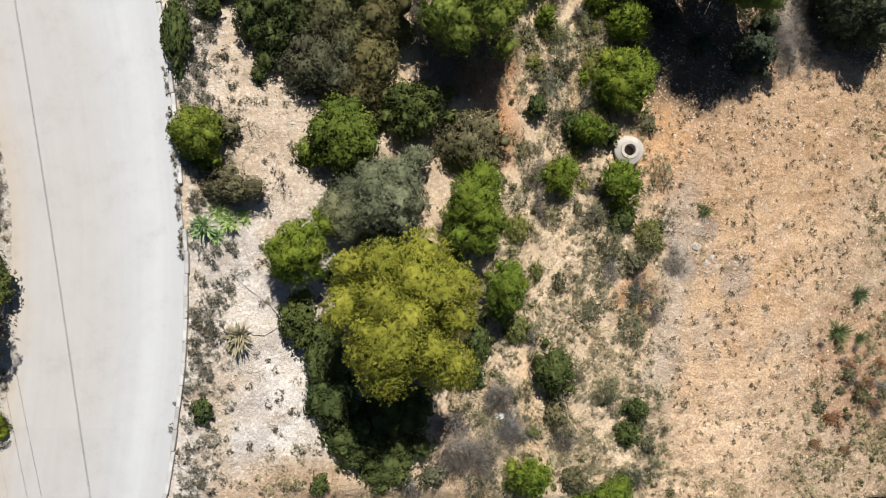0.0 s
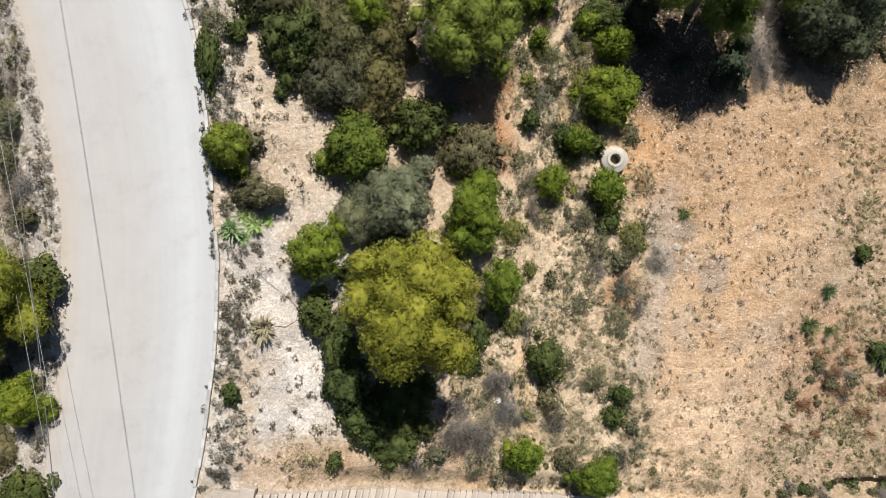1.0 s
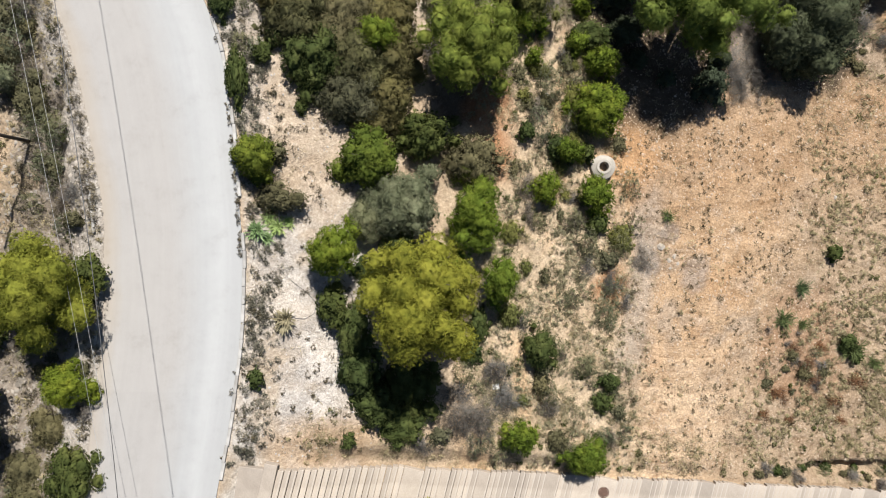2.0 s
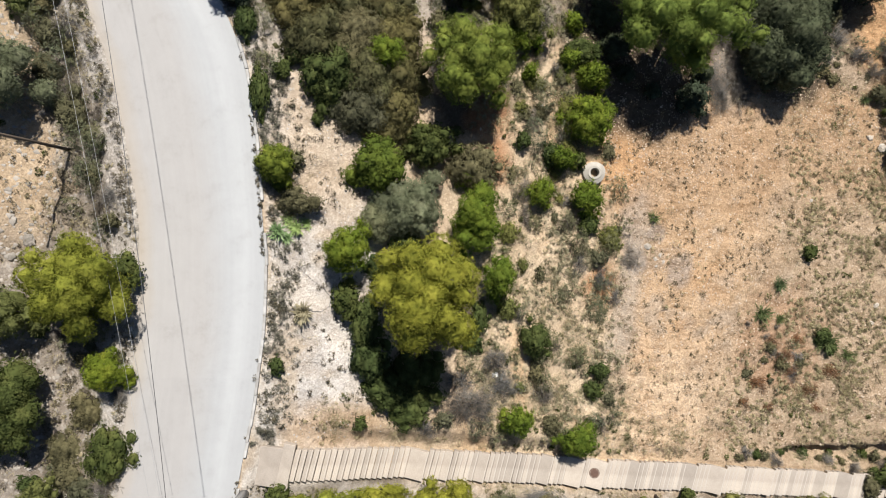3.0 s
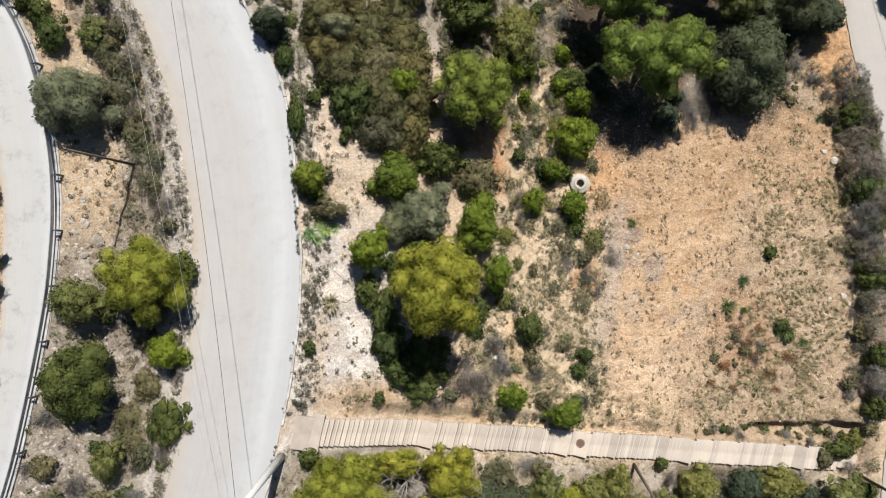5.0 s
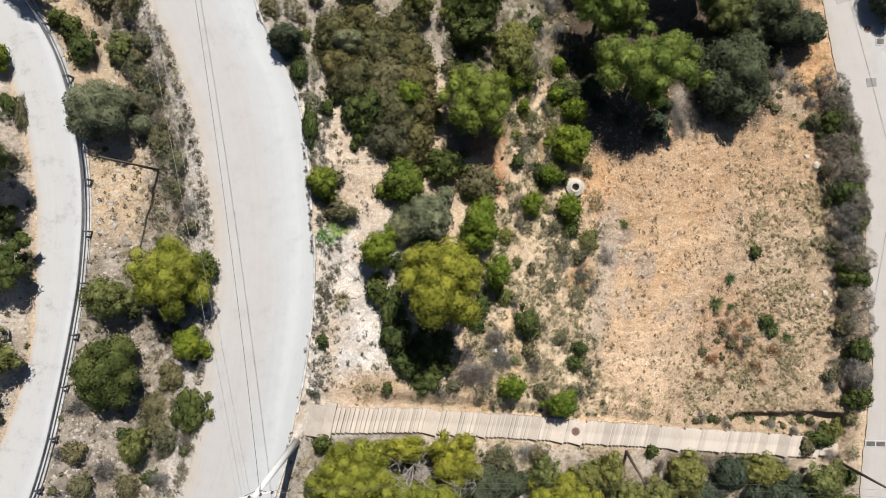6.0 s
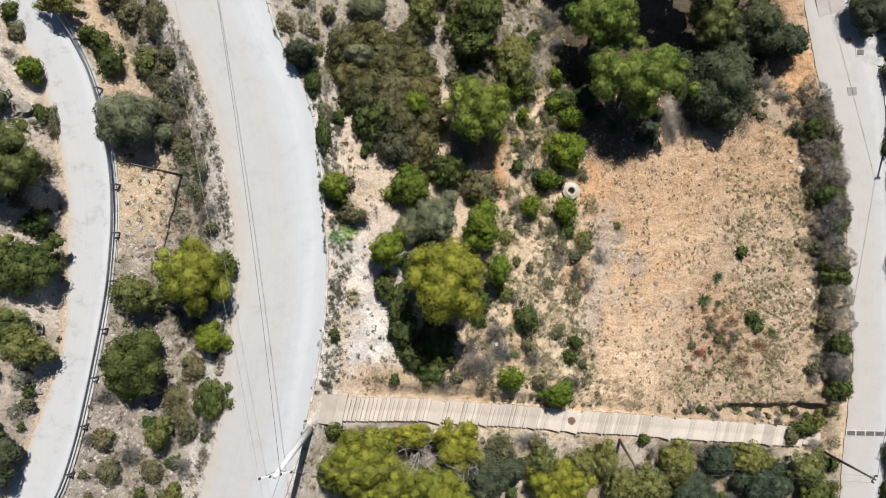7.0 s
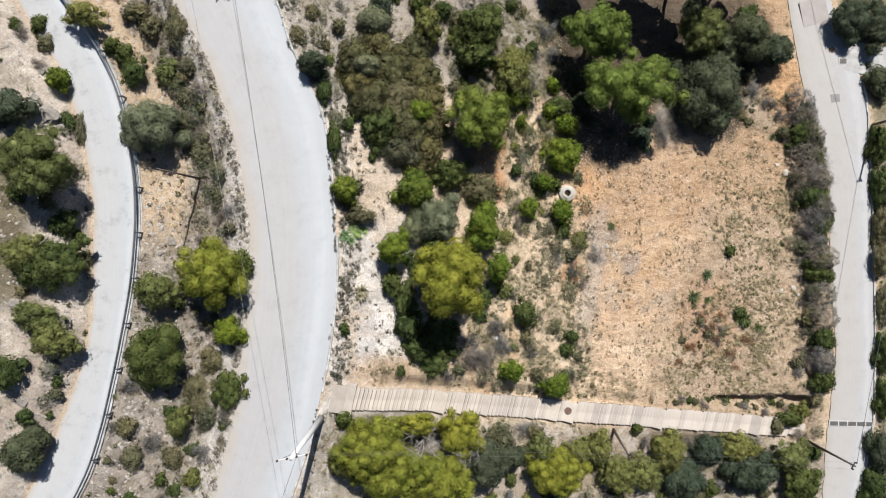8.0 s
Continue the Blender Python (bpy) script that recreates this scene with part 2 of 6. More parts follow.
def thing(name, m, label, category, group="", kind=""):
    ob = new(name)
    ob.matrix_basis = m
    return tagged(ob, label, category, group, kind)


def box_bm(sx, sy, sz, at=(0, 0, 0), bevel=0.0, bm=None):
    bm2 = bm or bmesh.new()
    r = bmesh.ops.create_cube(bm2, size=1.0, matrix=Matrix.Translation(at) @ Matrix.Diagonal((sx, sy, sz, 1)))
    if bevel:
        edges = list({e for v in r["verts"] for e in v.link_edges})
        bmesh.ops.bevel(bm2, geom=edges, offset=bevel, segments=1, affect="EDGES")
    return bm2


def tube_arrays(pts, radii, n=7):
    """Verts and quads of a tapered tube through pts."""
    vs, fs = [], []
    pts = [Vector(p) for p in pts]
    for i, p in enumerate(pts):
        d = (pts[min(i + 1, len(pts) - 1)] - pts[max(i - 1, 0)]).normalized()
        a = d.orthogonal().normalized()
        b = d.cross(a)
        for k in range(n):
            t = 2 * math.pi * k / n
            vs.append(p + radii[i] * (math.cos(t) * a + math.sin(t) * b))
    for i in range(len(pts) - 1):
        for k in range(n):
            fs.append((i * n + k, i * n + (k + 1) % n, (i + 1) * n + (k + 1) % n, (i + 1) * n + k))
    fs.append(tuple(reversed(range(n))))
    fs.append(tuple(range((len(pts) - 1) * n, len(pts) * n)))
    return vs, fs


def tubes_mesh(name, tubes, material, n=7):
    vs, fs = [], []
    for pts, radii in tubes:
        v, f = tube_arrays(pts, radii, n)
        o = len(vs)
        vs += v
        fs += [tuple(i + o for i in q) for q in f]
    return mesh_of(name, vs, fs, material, True)


def lathe(profile, n=32):
    bm = bmesh.new()
    rings = [[bm.verts.new((r * math.cos(2 * math.pi * k / n), r * math.sin(2 * math.pi * k / n), z)) for k in range(n)] for r, z in profile]
    for a, b in zip(rings, rings[1:]):
        for k in range(n):
            bm.faces.new((a[k], a[(k + 1) % n], b[(k + 1) % n], b[k]))
    return bm, rings


# ---- numbers of the terrain ----
def vnoise(x, y, seed=0):
    """Value noise in 0..1 on arrays."""
    xi, yi = np.floor(x).astype(np.int64), np.floor(y).astype(np.int64)
    fx, fy = x - xi, y - yi
    fx, fy = fx * fx * (3 - 2 * fx), fy * fy * (3 - 2 * fy)

    def h(a, b):
        n = (a * 374761393 + b * 668265263 + seed * 1442695041) & 0xFFFFFFFF
        n = ((n ^ (n >> 13)) * 1274126177) & 0xFFFFFFFF
        return ((n ^ (n >> 16)) & 0xFFFF) / 65535.0
    return (h(xi, yi) * (1 - fx) + h(xi + 1, yi) * fx) * (1 - fy) + (h(xi, yi + 1) * (1 - fx) + h(xi + 1, yi + 1) * fx) * fy


def fbm(x, y, seed=0, octaves=4):
    out, amp, tot = 0, 1.0, 0
    for k in range(octaves):
        out = out + amp * vnoise(x * 2 ** k + 17.3 * k, y * 2 ** k - 9.1 * k, seed + k)
        tot += amp
        amp *= 0.55
    return out / tot


def curve(points):
    """A smooth x(y) through a few (x, y) points, straight beyond its ends."""
    p = sorted((b, a) for a, b in points)
    ys, xs = np.array([q[0] for q in p]), np.array([q[1] for q in p])
    fine = np.linspace(ys[0], ys[-1], 240)
    v = np.interp(fine, ys, xs)
    k = np.hanning(17) / np.hanning(17).sum()
    v = np.convolve(np.concatenate([v[0] - (v[8:0:-1] - v[0]), v, v[-1] - (v[-2:-10:-1] - v[-1])]), k, "valid")

    def f(y):
        y = np.asarray(y, float)
        s0, s1 = (v[6] - v[0]) / (fine[6] - fine[0]), (v[-1] - v[-7]) / (fine[-1] - fine[-7])
        return np.interp(y, fine, v) + np.where(y < fine[0], s0 * (y - fine[0]), 0) + np.where(y > fine[-1], s1 * (y - fine[-1]), 0)
    return f


MAIN_E = curve([(-24.78, 40), (-19.88, 28), (-16.88, 21.9), (-15.38, 16.9), (-13.78, 14.4), (-12.58, 11.1), (-12.08, 7.4), (-11.78, 3.4), (-11.48, -0.1), (-11.58, -4.1), (-11.98, -7.6), (-12.38, -10.1), (-12.98, -13.1), (-13.58, -16.1), (-15.08, -20.6), (-17.78, -28), (-23.28, -40)])
MAIN_W = curve([(-35, 40), (-29.5, 28), (-26.1, 21.9), (-23.8, 18.4), (-21.8, 13.9), (-20.6, 9.9), (-19.8, 5.9), (-19.2, 1.9), (-19.2, -1.6), (-19.4, -5.6), (-20.1, -10.1), (-20.7, -15.1), (-21.8, -19.1), (-22.6, -22.2), (-25.5, -29), (-31.5, -40)])
LEFT_E = curve([(-49, 40), (-40, 28), (-35.8, 21.9), (-33.1, 18.4), (-31.3, 14.9), (-30.1, 10.9), (-29.3, 5.9), (-29.2, 1.9), (-29.6, -3.1), (-30.3, -7.1), (-31.1, -11.1), (-32.1, -15.6), (-33.3, -19.6), (-34.6, -22.2), (-38.5, -29), (-46, -40)])
LEFT_W = curve([(-54, 40), (-44.5, 28), (-40, 21.9), (-38, 18.4), (-35.8, 15.4), (-34.8, 11.9), (-33.8, 7.9), (-33.2, 4.4), (-33.2, -2.1), (-33.3, -6.1), (-33.8, -9.6), (-35.1, -13.1), (-36.8, -17.6), (-38.6, -21.6), (-43, -29), (-51, -40)])
EAST_W = curve([(34, 40), (35.6, 26.8), (36.2, 22.6), (36.8, 18.9), (37.9, 14.6), (39.3, 9.1), (39.8, 6), (39.6, -0.1), (39.8, -6.3), (40.2, -11.2), (39.5, -16.1), (39.0, -19.7), (38.3, -27.2), (36.5, -40)])
EAST_E = curve([(38.5, 40), (40.2, 26.8), (41.6, 23.2), (43.6, 18), (43.9, 14.6), (44.2, 2.3), (44.2, -9.9), (43.9, -17.9), (42.3, -27.2), (40.5, -40)])


def main_z(y):
    y = np.asarray(y, float)
    return 4.75 + 0.02 * np.clip(y, -8, 40) + 0.05 * np.clip(y + 8, -40, 0)


def left_z(y):
    return 4.6 + 0.0 * np.asarray(y, float)


def east_z(y):
    return -6.5 - 0.03 * np.clip(np.asarray(y, float), -40, 40)


def smooth(a, b, x):
    t = np.clip((x - a) / (b - a), 0, 1)
    return t * t * (3 - 2 * t)


# the stair: a straight flight that falls eastwards
STAIR_X0, STAIR_Y0, STAIR_DIR = -10.15, -13.75, -0.1256
STAIR_W, TREAD, RISER = 2.05, 0.355, 0.15
SKEW = -7.0  # the steps stand askew to the flight
stair_len = math.hypot(1, STAIR_DIR)
step_list = []  # (start along x, length, top z)
sx, sz = STAIR_X0, 3.75
for k in range(20):
    sz -= RISER
    step_list.append((sx, TREAD, sz))
    sx += TREAD
g, cover_x = 0, None
while sx < 34.8:
    sz -= RISER * 0.62
    land = (1.3, 0.6, 0.8, 0.55, 0.95)[g % 5]
    if cover_x is None and sx > 9.25:
        cover_x, land = sx, 1.3
    step_list.append((sx, land, sz))
    sx += land
    for k in range((3, 5, 4, 5, 3)[g % 5]):
        sz -= RISER * 0.62
        step_list.append((sx, TREAD, sz))
        sx += TREAD
        if cover_x is None and sx > 9.25:
            break
    g += 1
STAIR_X1, STAIR_Z1 = sx, sz


def stair_y(x):
    return STAIR_Y0 + STAIR_DIR * (x - STAIR_X0)


SX = np.array([s[0] for s in step_list] + [STAIR_X1])
SZ = np.array([s[2] for s in step_list] + [STAIR_Z1])
SLOPE_X = np.array([0, 0.5, 1.5, 5, 9, 14, 21, 25, 30, 35, 41, 46, 52])
SLOPE_Z = np.array([-0.05, -0.1, -0.75, -1.75, -3.0, -4.1, -5.4, -6.6, -7.6, -9.2, -10.7, -11.3, -11.3])


def height(x, y):
    """Ground height on arrays."""
    x, y = np.asarray(x, float), np.asarray(y, float)
    me, mw, le, lw, ew, ee = MAIN_E(y), MAIN_W(y), LEFT_E(y), LEFT_W(y), EAST_W(y), EAST_E(y)
    zm, zl, ze = main_z(y), left_z(y), east_z(y)
    fine = (fbm(x * 0.9, y * 0.9, 5) - 0.5) * 0.34 + (fbm(x * 0.25, y * 0.25, 9) - 0.5) * 0.5
    s = x - me
    t = np.clip(s / np.maximum(ew - me, 1), 0, 1)
    slope = 4.75 + np.interp(s, SLOPE_X, SLOPE_Z)
    slope = slope + (zm - 4.75) * (1 - t) + (ze + 6.5) * smooth(0.75, 1.0, t)
    slope = slope + fine * smooth(0.3, 2.5, s) * smooth(0, 2.0, ew - x)
    slope = slope + 0.9 * (smooth(0.9, 1.6, x - 0.35 * np.sin(y)) - smooth(1.6, 5.5, x)) * smooth(4, 7, y) * smooth(16, 12, y) * 0.5
    slope = slope - 1.15 * smooth(-15.75, -16.0, y + 0.3 * (fbm(x, y * 0 + 2.2, 3) - 0.5)) * smooth(25.5, 28, x) * smooth(38.5, 37, x) * smooth(-22, -18, y)
    # the ground meets the stair
    near = smooth(2.6, 1.25, np.abs(y - stair_y(x))) * smooth(STAIR_X0 - 2.6, STAIR_X0 - 0.5, x) * smooth(STAIR_X1 + 3, STAIR_X1, x)
    slope = slope * (1 - near) + (np.interp(x, SX, SZ) - 0.32) * near
    slope = np.where(s > 0, np.where(x < ew, slope, ze), zm)
    z = np.where(x >= me, slope, 0.0)
    # strip between the two upper roads
    w = np.clip((x - le) / np.maximum(mw - le, 0.5), 0, 1)
    strip = zl * (1 - w) + zm * w - 1.15 * smooth(0, 0.4, w) * smooth(1, 0.62, w)
    strip = strip + fine * 1.7 * smooth(0, 0.12, w) * smooth(1, 0.85, w)
    z = np.where(x < mw, strip, z)
    z = np.where((x >= mw) & (x < me), zm - 0.14, z)
    bank = zl + 1.1 * smooth(0.3, 2.6, lw - x) + 0.10 * np.clip(lw - x - 1, 0, 200) + fine * 1.8 * smooth(0.3, 2, lw - x)
    z = np.where(x < le, np.where(x > lw, zl - 0.14, bank), z)
    beyond = ze - 0.06 * np.clip(x - ee - 0.6, 0, 300) - 0.25 * smooth(0.2, 1.2, x - ee) + fine * smooth(0.5, 2, x - ee)
    branch = smooth(0.4, -0.2, np.abs(y - 20.6 + 0.2 * (x - 44)) - 1.7) * smooth(70, 60, x)
    beyond = beyond * (1 - branch) + (ze - 0.2) * branch
    z = np.where(x > ew, np.where(x < ee, ze - 0.14, beyond), z)
    far = np.clip(np.hypot(x, y) - 70, 0, 2000)
    return z + 18 * (fbm(x * 0.006, y * 0.006, 21, 3) - 0.5) * smooth(0, 250, far)


def ground_at(x, y):
    return float(height(np.array([x]), np.array([y]))[0])


def spaced(lo, hi, step, reach):
    core = list(np.arange(lo, hi + 1e-6, step))
    d, p, right = step, hi, []
    while p < reach:
        d *= 1.35
        p += d
        right.append(p)
    d, p, left = step, lo, []
    while p > -reach:
        d *= 1.35
        p -= d
        left.append(p)
    return np.array(left[::-1] + core + right)


def soil_colour(x, y):
    """The kinds of soil on the hillside, with shade under the trees mixed in."""
    me = MAIN_E(y)
    s = x - me
    n1, n2, n3 = fbm(x * 0.35, y * 0.35, 31), fbm(x * 0.8, y * 0.8, 37), fbm(x * 0.15, y * 0.15, 41)
    tan, chalk, gravel = np.array([0.455, 0.322, 0.202]), np.array([0.560, 0.520, 0.470]), np.array([0.317, 0.288, 0.252])
    dry, red, orange = np.array([0.465, 0.365, 0.258]), np.array([0.374, 0.194, 0.097]), np.array([0.440, 0.270, 0.142])

    def mix(c, k, w):
        w = np.clip(w, 0, 1)[..., None]
        return c * (1 - w) + k * w
    c = np.broadcast_to(dry, x.shape + (3,)).copy()
    # bare field
    field = smooth(8.0, 11.5, x + 3 * (n1 - 0.5) + 0.1 * y) * smooth(38, 34, x + 3 * (n2 - 0.5))
    c = mix(c, tan, field * 0.95)
    c = mix(c, orange, field * smooth(0.45, 0.7, n1) * 0.5)
    c = mix(c, gravel, field * smooth(0.56, 0.74, n2) * 0.4)
    c = mix(c, dry, smooth(24, 33, x + 6 * (n1 - 0.5)) * 0.5 * smooth(12, 4, y) * smooth(38, 34, x))
    c = mix(c, np.array([0.350, 0.238, 0.146]), field * smooth(-3, 8, y + 4 * (n1 - 0.5)) * 0.7)
    c = mix(c, np.array([0.610, 0.470, 0.328]), field * smooth(-5, -10, y + 4 * (n2 - 0.5)) * smooth(25, 18, x) * 0.6)
    c = mix(c, np.array([0.345, 0.268, 0.188]), smooth(20, 27, x - 0.3 * y + 6 * (n1 - 0.5)) * smooth(8, 0, y) * smooth(39, 36, x) * 0.8)
    # weedy middle of the slope, with bare lanes that run downhill from the wood to the stair
    weedy = smooth(-0.5, 1.5, x) * smooth(13, 10, x + 0.1 * y)
    c = mix(c, np.array([0.545, 0.435, 0.305]), weedy * 0.8)
    c = mix(c, np.array([0.540, 0.385, 0.240]), weedy * smooth(0.52, 0.66, fbm(x * 0.8 + 0.06 * y, y * 0.12, 71)) * 0.85)
    # chalk bank below the road
    ch = smooth(8.5, 5.5, s + 5 * (n1 - 0.5)) * smooth(0.0, 0.3, s)
    c = mix(c, chalk, ch * (0.75 + 0.6 * (n2 - 0.3)))
    c = mix(c, np.array([0.600, 0.565, 0.522]), ch * smooth(0.44, 0.6, n1) * smooth(14, 8, y))
    c = mix(c, np.array([0.446, 0.367, 0.277]), ch * smooth(0.52, 0.66, fbm(x * 0.4 + 9, y * 0.4, 63)) * 0.8)
    c = mix(c, np.array([0.430, 0.400, 0.368]), ch * smooth(0.5, 0.62, fbm(x * 0.55 - 5, y * 0.55, 67)) * 0.6)
    c = mix(c, np.array([0.400, 0.362, 0.315]), ch * smooth(9.5, 13, y + 3 * (n2 - 0.5)) * 0.75)
    c = mix(c, tan, smooth(2.6, 0.8, np.hypot((x + 7.5) * 0.6, y + 11.7)) * 0.8)
    c = mix(c, np.array([0.480, 0.385, 0.282]), smooth(5.5, 2.0, np.hypot((x + 7.3) * 0.9, (y - 7.6) * 0.7) + 2.0 * (n1 - 0.5)) * 0.8)
    for rx, ry, rr in ((16.7, -1.6, 1.1), (13.6, -0.8, 1.2), (14.8, 0.9, 0.7)):
        c = mix(c, np.array([0.245, 0.227, 0.216]), smooth(rr * 1.1, rr * 0.5, np.hypot(x - rx, (y - ry) * 0.8) + 1.8 * (n2 - 0.5)) * 0.55)
    # needle litter under the pines, its colour darkened with their cast shade
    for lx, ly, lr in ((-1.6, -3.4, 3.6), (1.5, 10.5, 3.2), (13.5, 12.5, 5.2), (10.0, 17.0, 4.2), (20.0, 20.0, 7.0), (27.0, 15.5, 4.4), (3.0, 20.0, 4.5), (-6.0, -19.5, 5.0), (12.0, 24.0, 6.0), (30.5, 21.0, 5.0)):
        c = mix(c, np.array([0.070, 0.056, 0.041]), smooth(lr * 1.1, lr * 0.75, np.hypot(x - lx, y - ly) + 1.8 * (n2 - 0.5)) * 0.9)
    c = mix(c, np.array([0.360, 0.324, 0.281]), smooth(13, 16, y + 3 * (n1 - 0.5)) * smooth(0.1, 0.8, s) * smooth(9, 5, x) * 0.85)
    # near-black band where the wood's deep shade is painted into the soil
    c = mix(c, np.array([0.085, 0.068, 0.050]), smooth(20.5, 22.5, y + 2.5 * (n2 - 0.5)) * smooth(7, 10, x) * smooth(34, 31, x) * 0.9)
    c = mix(c, np.array([0.255, 0.228, 0.190]), smooth(14.5, 17, y + 3 * (n2 - 0.5)) * smooth(0.3, 1.0, s) * smooth(9, 6, x) * 0.6)
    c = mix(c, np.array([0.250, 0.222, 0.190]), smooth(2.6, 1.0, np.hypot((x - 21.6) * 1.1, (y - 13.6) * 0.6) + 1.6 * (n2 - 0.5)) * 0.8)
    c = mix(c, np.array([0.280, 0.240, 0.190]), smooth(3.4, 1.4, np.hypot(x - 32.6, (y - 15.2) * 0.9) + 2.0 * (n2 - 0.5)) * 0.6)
    # red cuts
    for rx, ry, rr in ((2.7, 8.8, 1.9), (3.0, 5.8, 1.6), (10.8, -2.3, 1.6), (34.9, 17.5, 2.6), (12.2, 5.8, 2.2)):
        c = mix(c, red if rr < 2 else orange, smooth(rr * 1.2, rr * 0.4, np.hypot(x - rx, (y - ry) * 0.75) + 1.6 * (n2 - 0.5)) * 0.85)
    c = mix(c, np.array([0.330, 0.195, 0.118]), smooth(5.0, 1.5, np.hypot((x - 26.0) * 0.9, (y + 7.5) * 0.8) + 4.0 * (n2 - 0.5)) * 0.55)
    c = mix(c, gravel, smooth(1.6, 0.5, np.abs(x - 13.2 - 0.15 * y) + 2.0 * (n2 - 0.5)) * smooth(-13, -6, y) * smooth(6, 2, y) * 0.6)
    # strip between the upper roads, rubble with ochre slides
    w = (x - LEFT_E(y)) / np.maximum(MAIN_W(y) - LEFT_E(y), 0.5)
    st = smooth(-0.02, 0.05, w) * smooth(1.05, 0.98, w)
    c = mix(c, np.array([0.290, 0.255, 0.215]), st)
    c = mix(c, np.array([0.200, 0.172, 0.140]), st * smooth(0.48, 0.62, n2) * 0.8)
    c = mix(c, np.array([0.420, 0.325, 0.222]), st * smooth(0.55, 0.35, w + 0.5 * (n2 - 0.5)) * smooth(-2, 3, y))
    c = mix(c, np.array([0.440, 0.410, 0.370]), st * smooth(0.74, 0.86, w))
    c = mix(c, np.array([0.330, 0.285, 0.240]), smooth(0.0, 0.6, LEFT_W(y) - x) * 0.92)
    c = mix(c, np.array([0.450, 0.395, 0.335]), smooth(0.2, 1.2, LEFT_W(y) - x) * smooth(0.42, 0.6, n1))
    c = mix(c, np.array([0.122, 0.104, 0.065]), smooth(3.5, 6, LEFT_W(y) - x) * smooth(9, 6, np.abs(y - 2)) * 0.9)
    # below the stair
    so = smooth(-0.5, -2, y - stair_y(x)) * smooth(0.2, 1, s)
    c = mix(c, np.array([0.265, 0.235, 0.198]), so * 0.75)
    c = mix(c, chalk, so * smooth(0.5, 0.68, n2) * 0.4)
    # beyond the lower road
    c = mix(c, np.array([0.144, 0.133, 0.086]), smooth(0.4, 1.6, x - EAST_E(y)) * 0.8)
    return c * 0.90


def field_share(x, y):
    return smooth(8.0, 12, x + 0.1 * y) * smooth(39, 36, x)


# ---- ground ----
gx, gy = spaced(-48, 52, 0.28, 1500), spaced(-32, 32, 0.28, 1500)
X, Y = np.meshgrid(gx, gy)
Z = height(X, Y)
nx, ny = len(gx), len(gy)
i0 = (np.arange(ny - 1)[:, None] * nx + np.arange(nx - 1)[None, :]).ravel()
me = fast_tris("ground", (np.stack([X.ravel(), Y.ravel(), Z.ravel()], 1), np.stack([i0, i0 + 1, i0 + nx + 1, i0 + nx], 1)), M_GROUND)
me.polygons.foreach_set("use_smooth", np.ones(len(me.polygons), dtype=bool))
at = me.color_attributes.new("soil", "FLOAT_COLOR", "POINT")
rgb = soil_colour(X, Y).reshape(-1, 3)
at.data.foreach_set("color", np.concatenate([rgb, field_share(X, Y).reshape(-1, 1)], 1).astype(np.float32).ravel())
tagged(new("ground", me), "dry stony hillside of tan soil, chalk and gravel", "ground", kind="structure")


# ---- roads ----
def road(name, west, east, zf, material, label, across=10, length=70.0, ragged=0.12):
    ys = np.arange(-length, length + 0.01, 0.5)
    a, b = west(ys), east(ys)
    a = a + ragged * 2 * (fbm(ys * 0.7, ys * 0 + 3, 51) - 0.5)
    vs, fs, uv = [], [], []
    for j, y in enumerate(ys):
        z = float(zf(y))
        row = [(a[j], z - 0.4, 0.0)] + [(a[j] + (b[j] - a[j]) * u / across, z + 0.05 * math.sin(math.pi * u / across), u / across) for u in range(across + 1)] + [(b[j], z - 0.4, 1.0)]
        for x, zz, u in row:
            vs.append((x, y, zz))
            uv.append((u, y / 8))
    n = across + 3
    for j in range(len(ys) - 1):
        for k in range(n - 1):
            fs.append((j * n + k, j * n + k + 1, (j + 1) * n + k + 1, (j + 1) * n + k))
    m = mesh_of(name, vs, fs, material, False)
    lay = m.uv_layers.new(name="UVMap")
    idx = np.empty(len(m.loops), dtype=np.int32)
    m.loops.foreach_get("vertex_index", idx)
    lay.data.foreach_set("uv", np.array(uv)[idx].astype(np.float32).ravel())
    return tagged(new(name, m), label, "road", kind="structure")


road("road_main", MAIN_W, MAIN_E, main_z, M_ROAD, "wide pale concrete road with dusty tan verge")
road("road_upper", LEFT_W, LEFT_E, left_z, M_LANE, "narrow bright concrete lane curving along the hillside")
road("road_lower", EAST_W, EAST_E, east_z, M_EAST, "worn pale concrete lane below the field", 8)
bx, by = np.linspace(41.5, 60, 20), (-1.7, 1.7)
vs = [(x, 20.6 - 0.2 * (x - 44) + s, float(east_z(20)) + 0.06 - d) for x in bx for s, d in ((by[0], 0.4), (by[0], 0.012), (by[1], 0.012), (by[1], 0.4))]
fs = [(4 * i + k, 4 * i + 4 + k, 4 * i + 5 + k, 4 * i + 1 + k) for i in range(len(bx) - 1) for k in range(3)]
tagged(new("road_branch", mesh_of("road_branch", vs, fs, M_KERB)), "short concrete side lane joining the lower road", "road", kind="structure")


# ---- plants ----
def unit(v):
    return v / np.maximum(np.linalg.norm(v, axis=1, keepdims=True), 1e-6)


BRUSH = ("dead_brush", "brown_brush")


def sphere_template(levels):
    bm = bmesh.new()
    bmesh.ops.create_icosphere(bm, subdivisions=levels, radius=1.0)
    bm.verts.index_update()
    out = np.array([v.co[:] for v in bm.verts]), np.array([[v.index for v in f.verts] for f in bm.faces])
    bm.free()
    return out


SPHERES = {k: sphere_template(k) for k in (2, 3)}
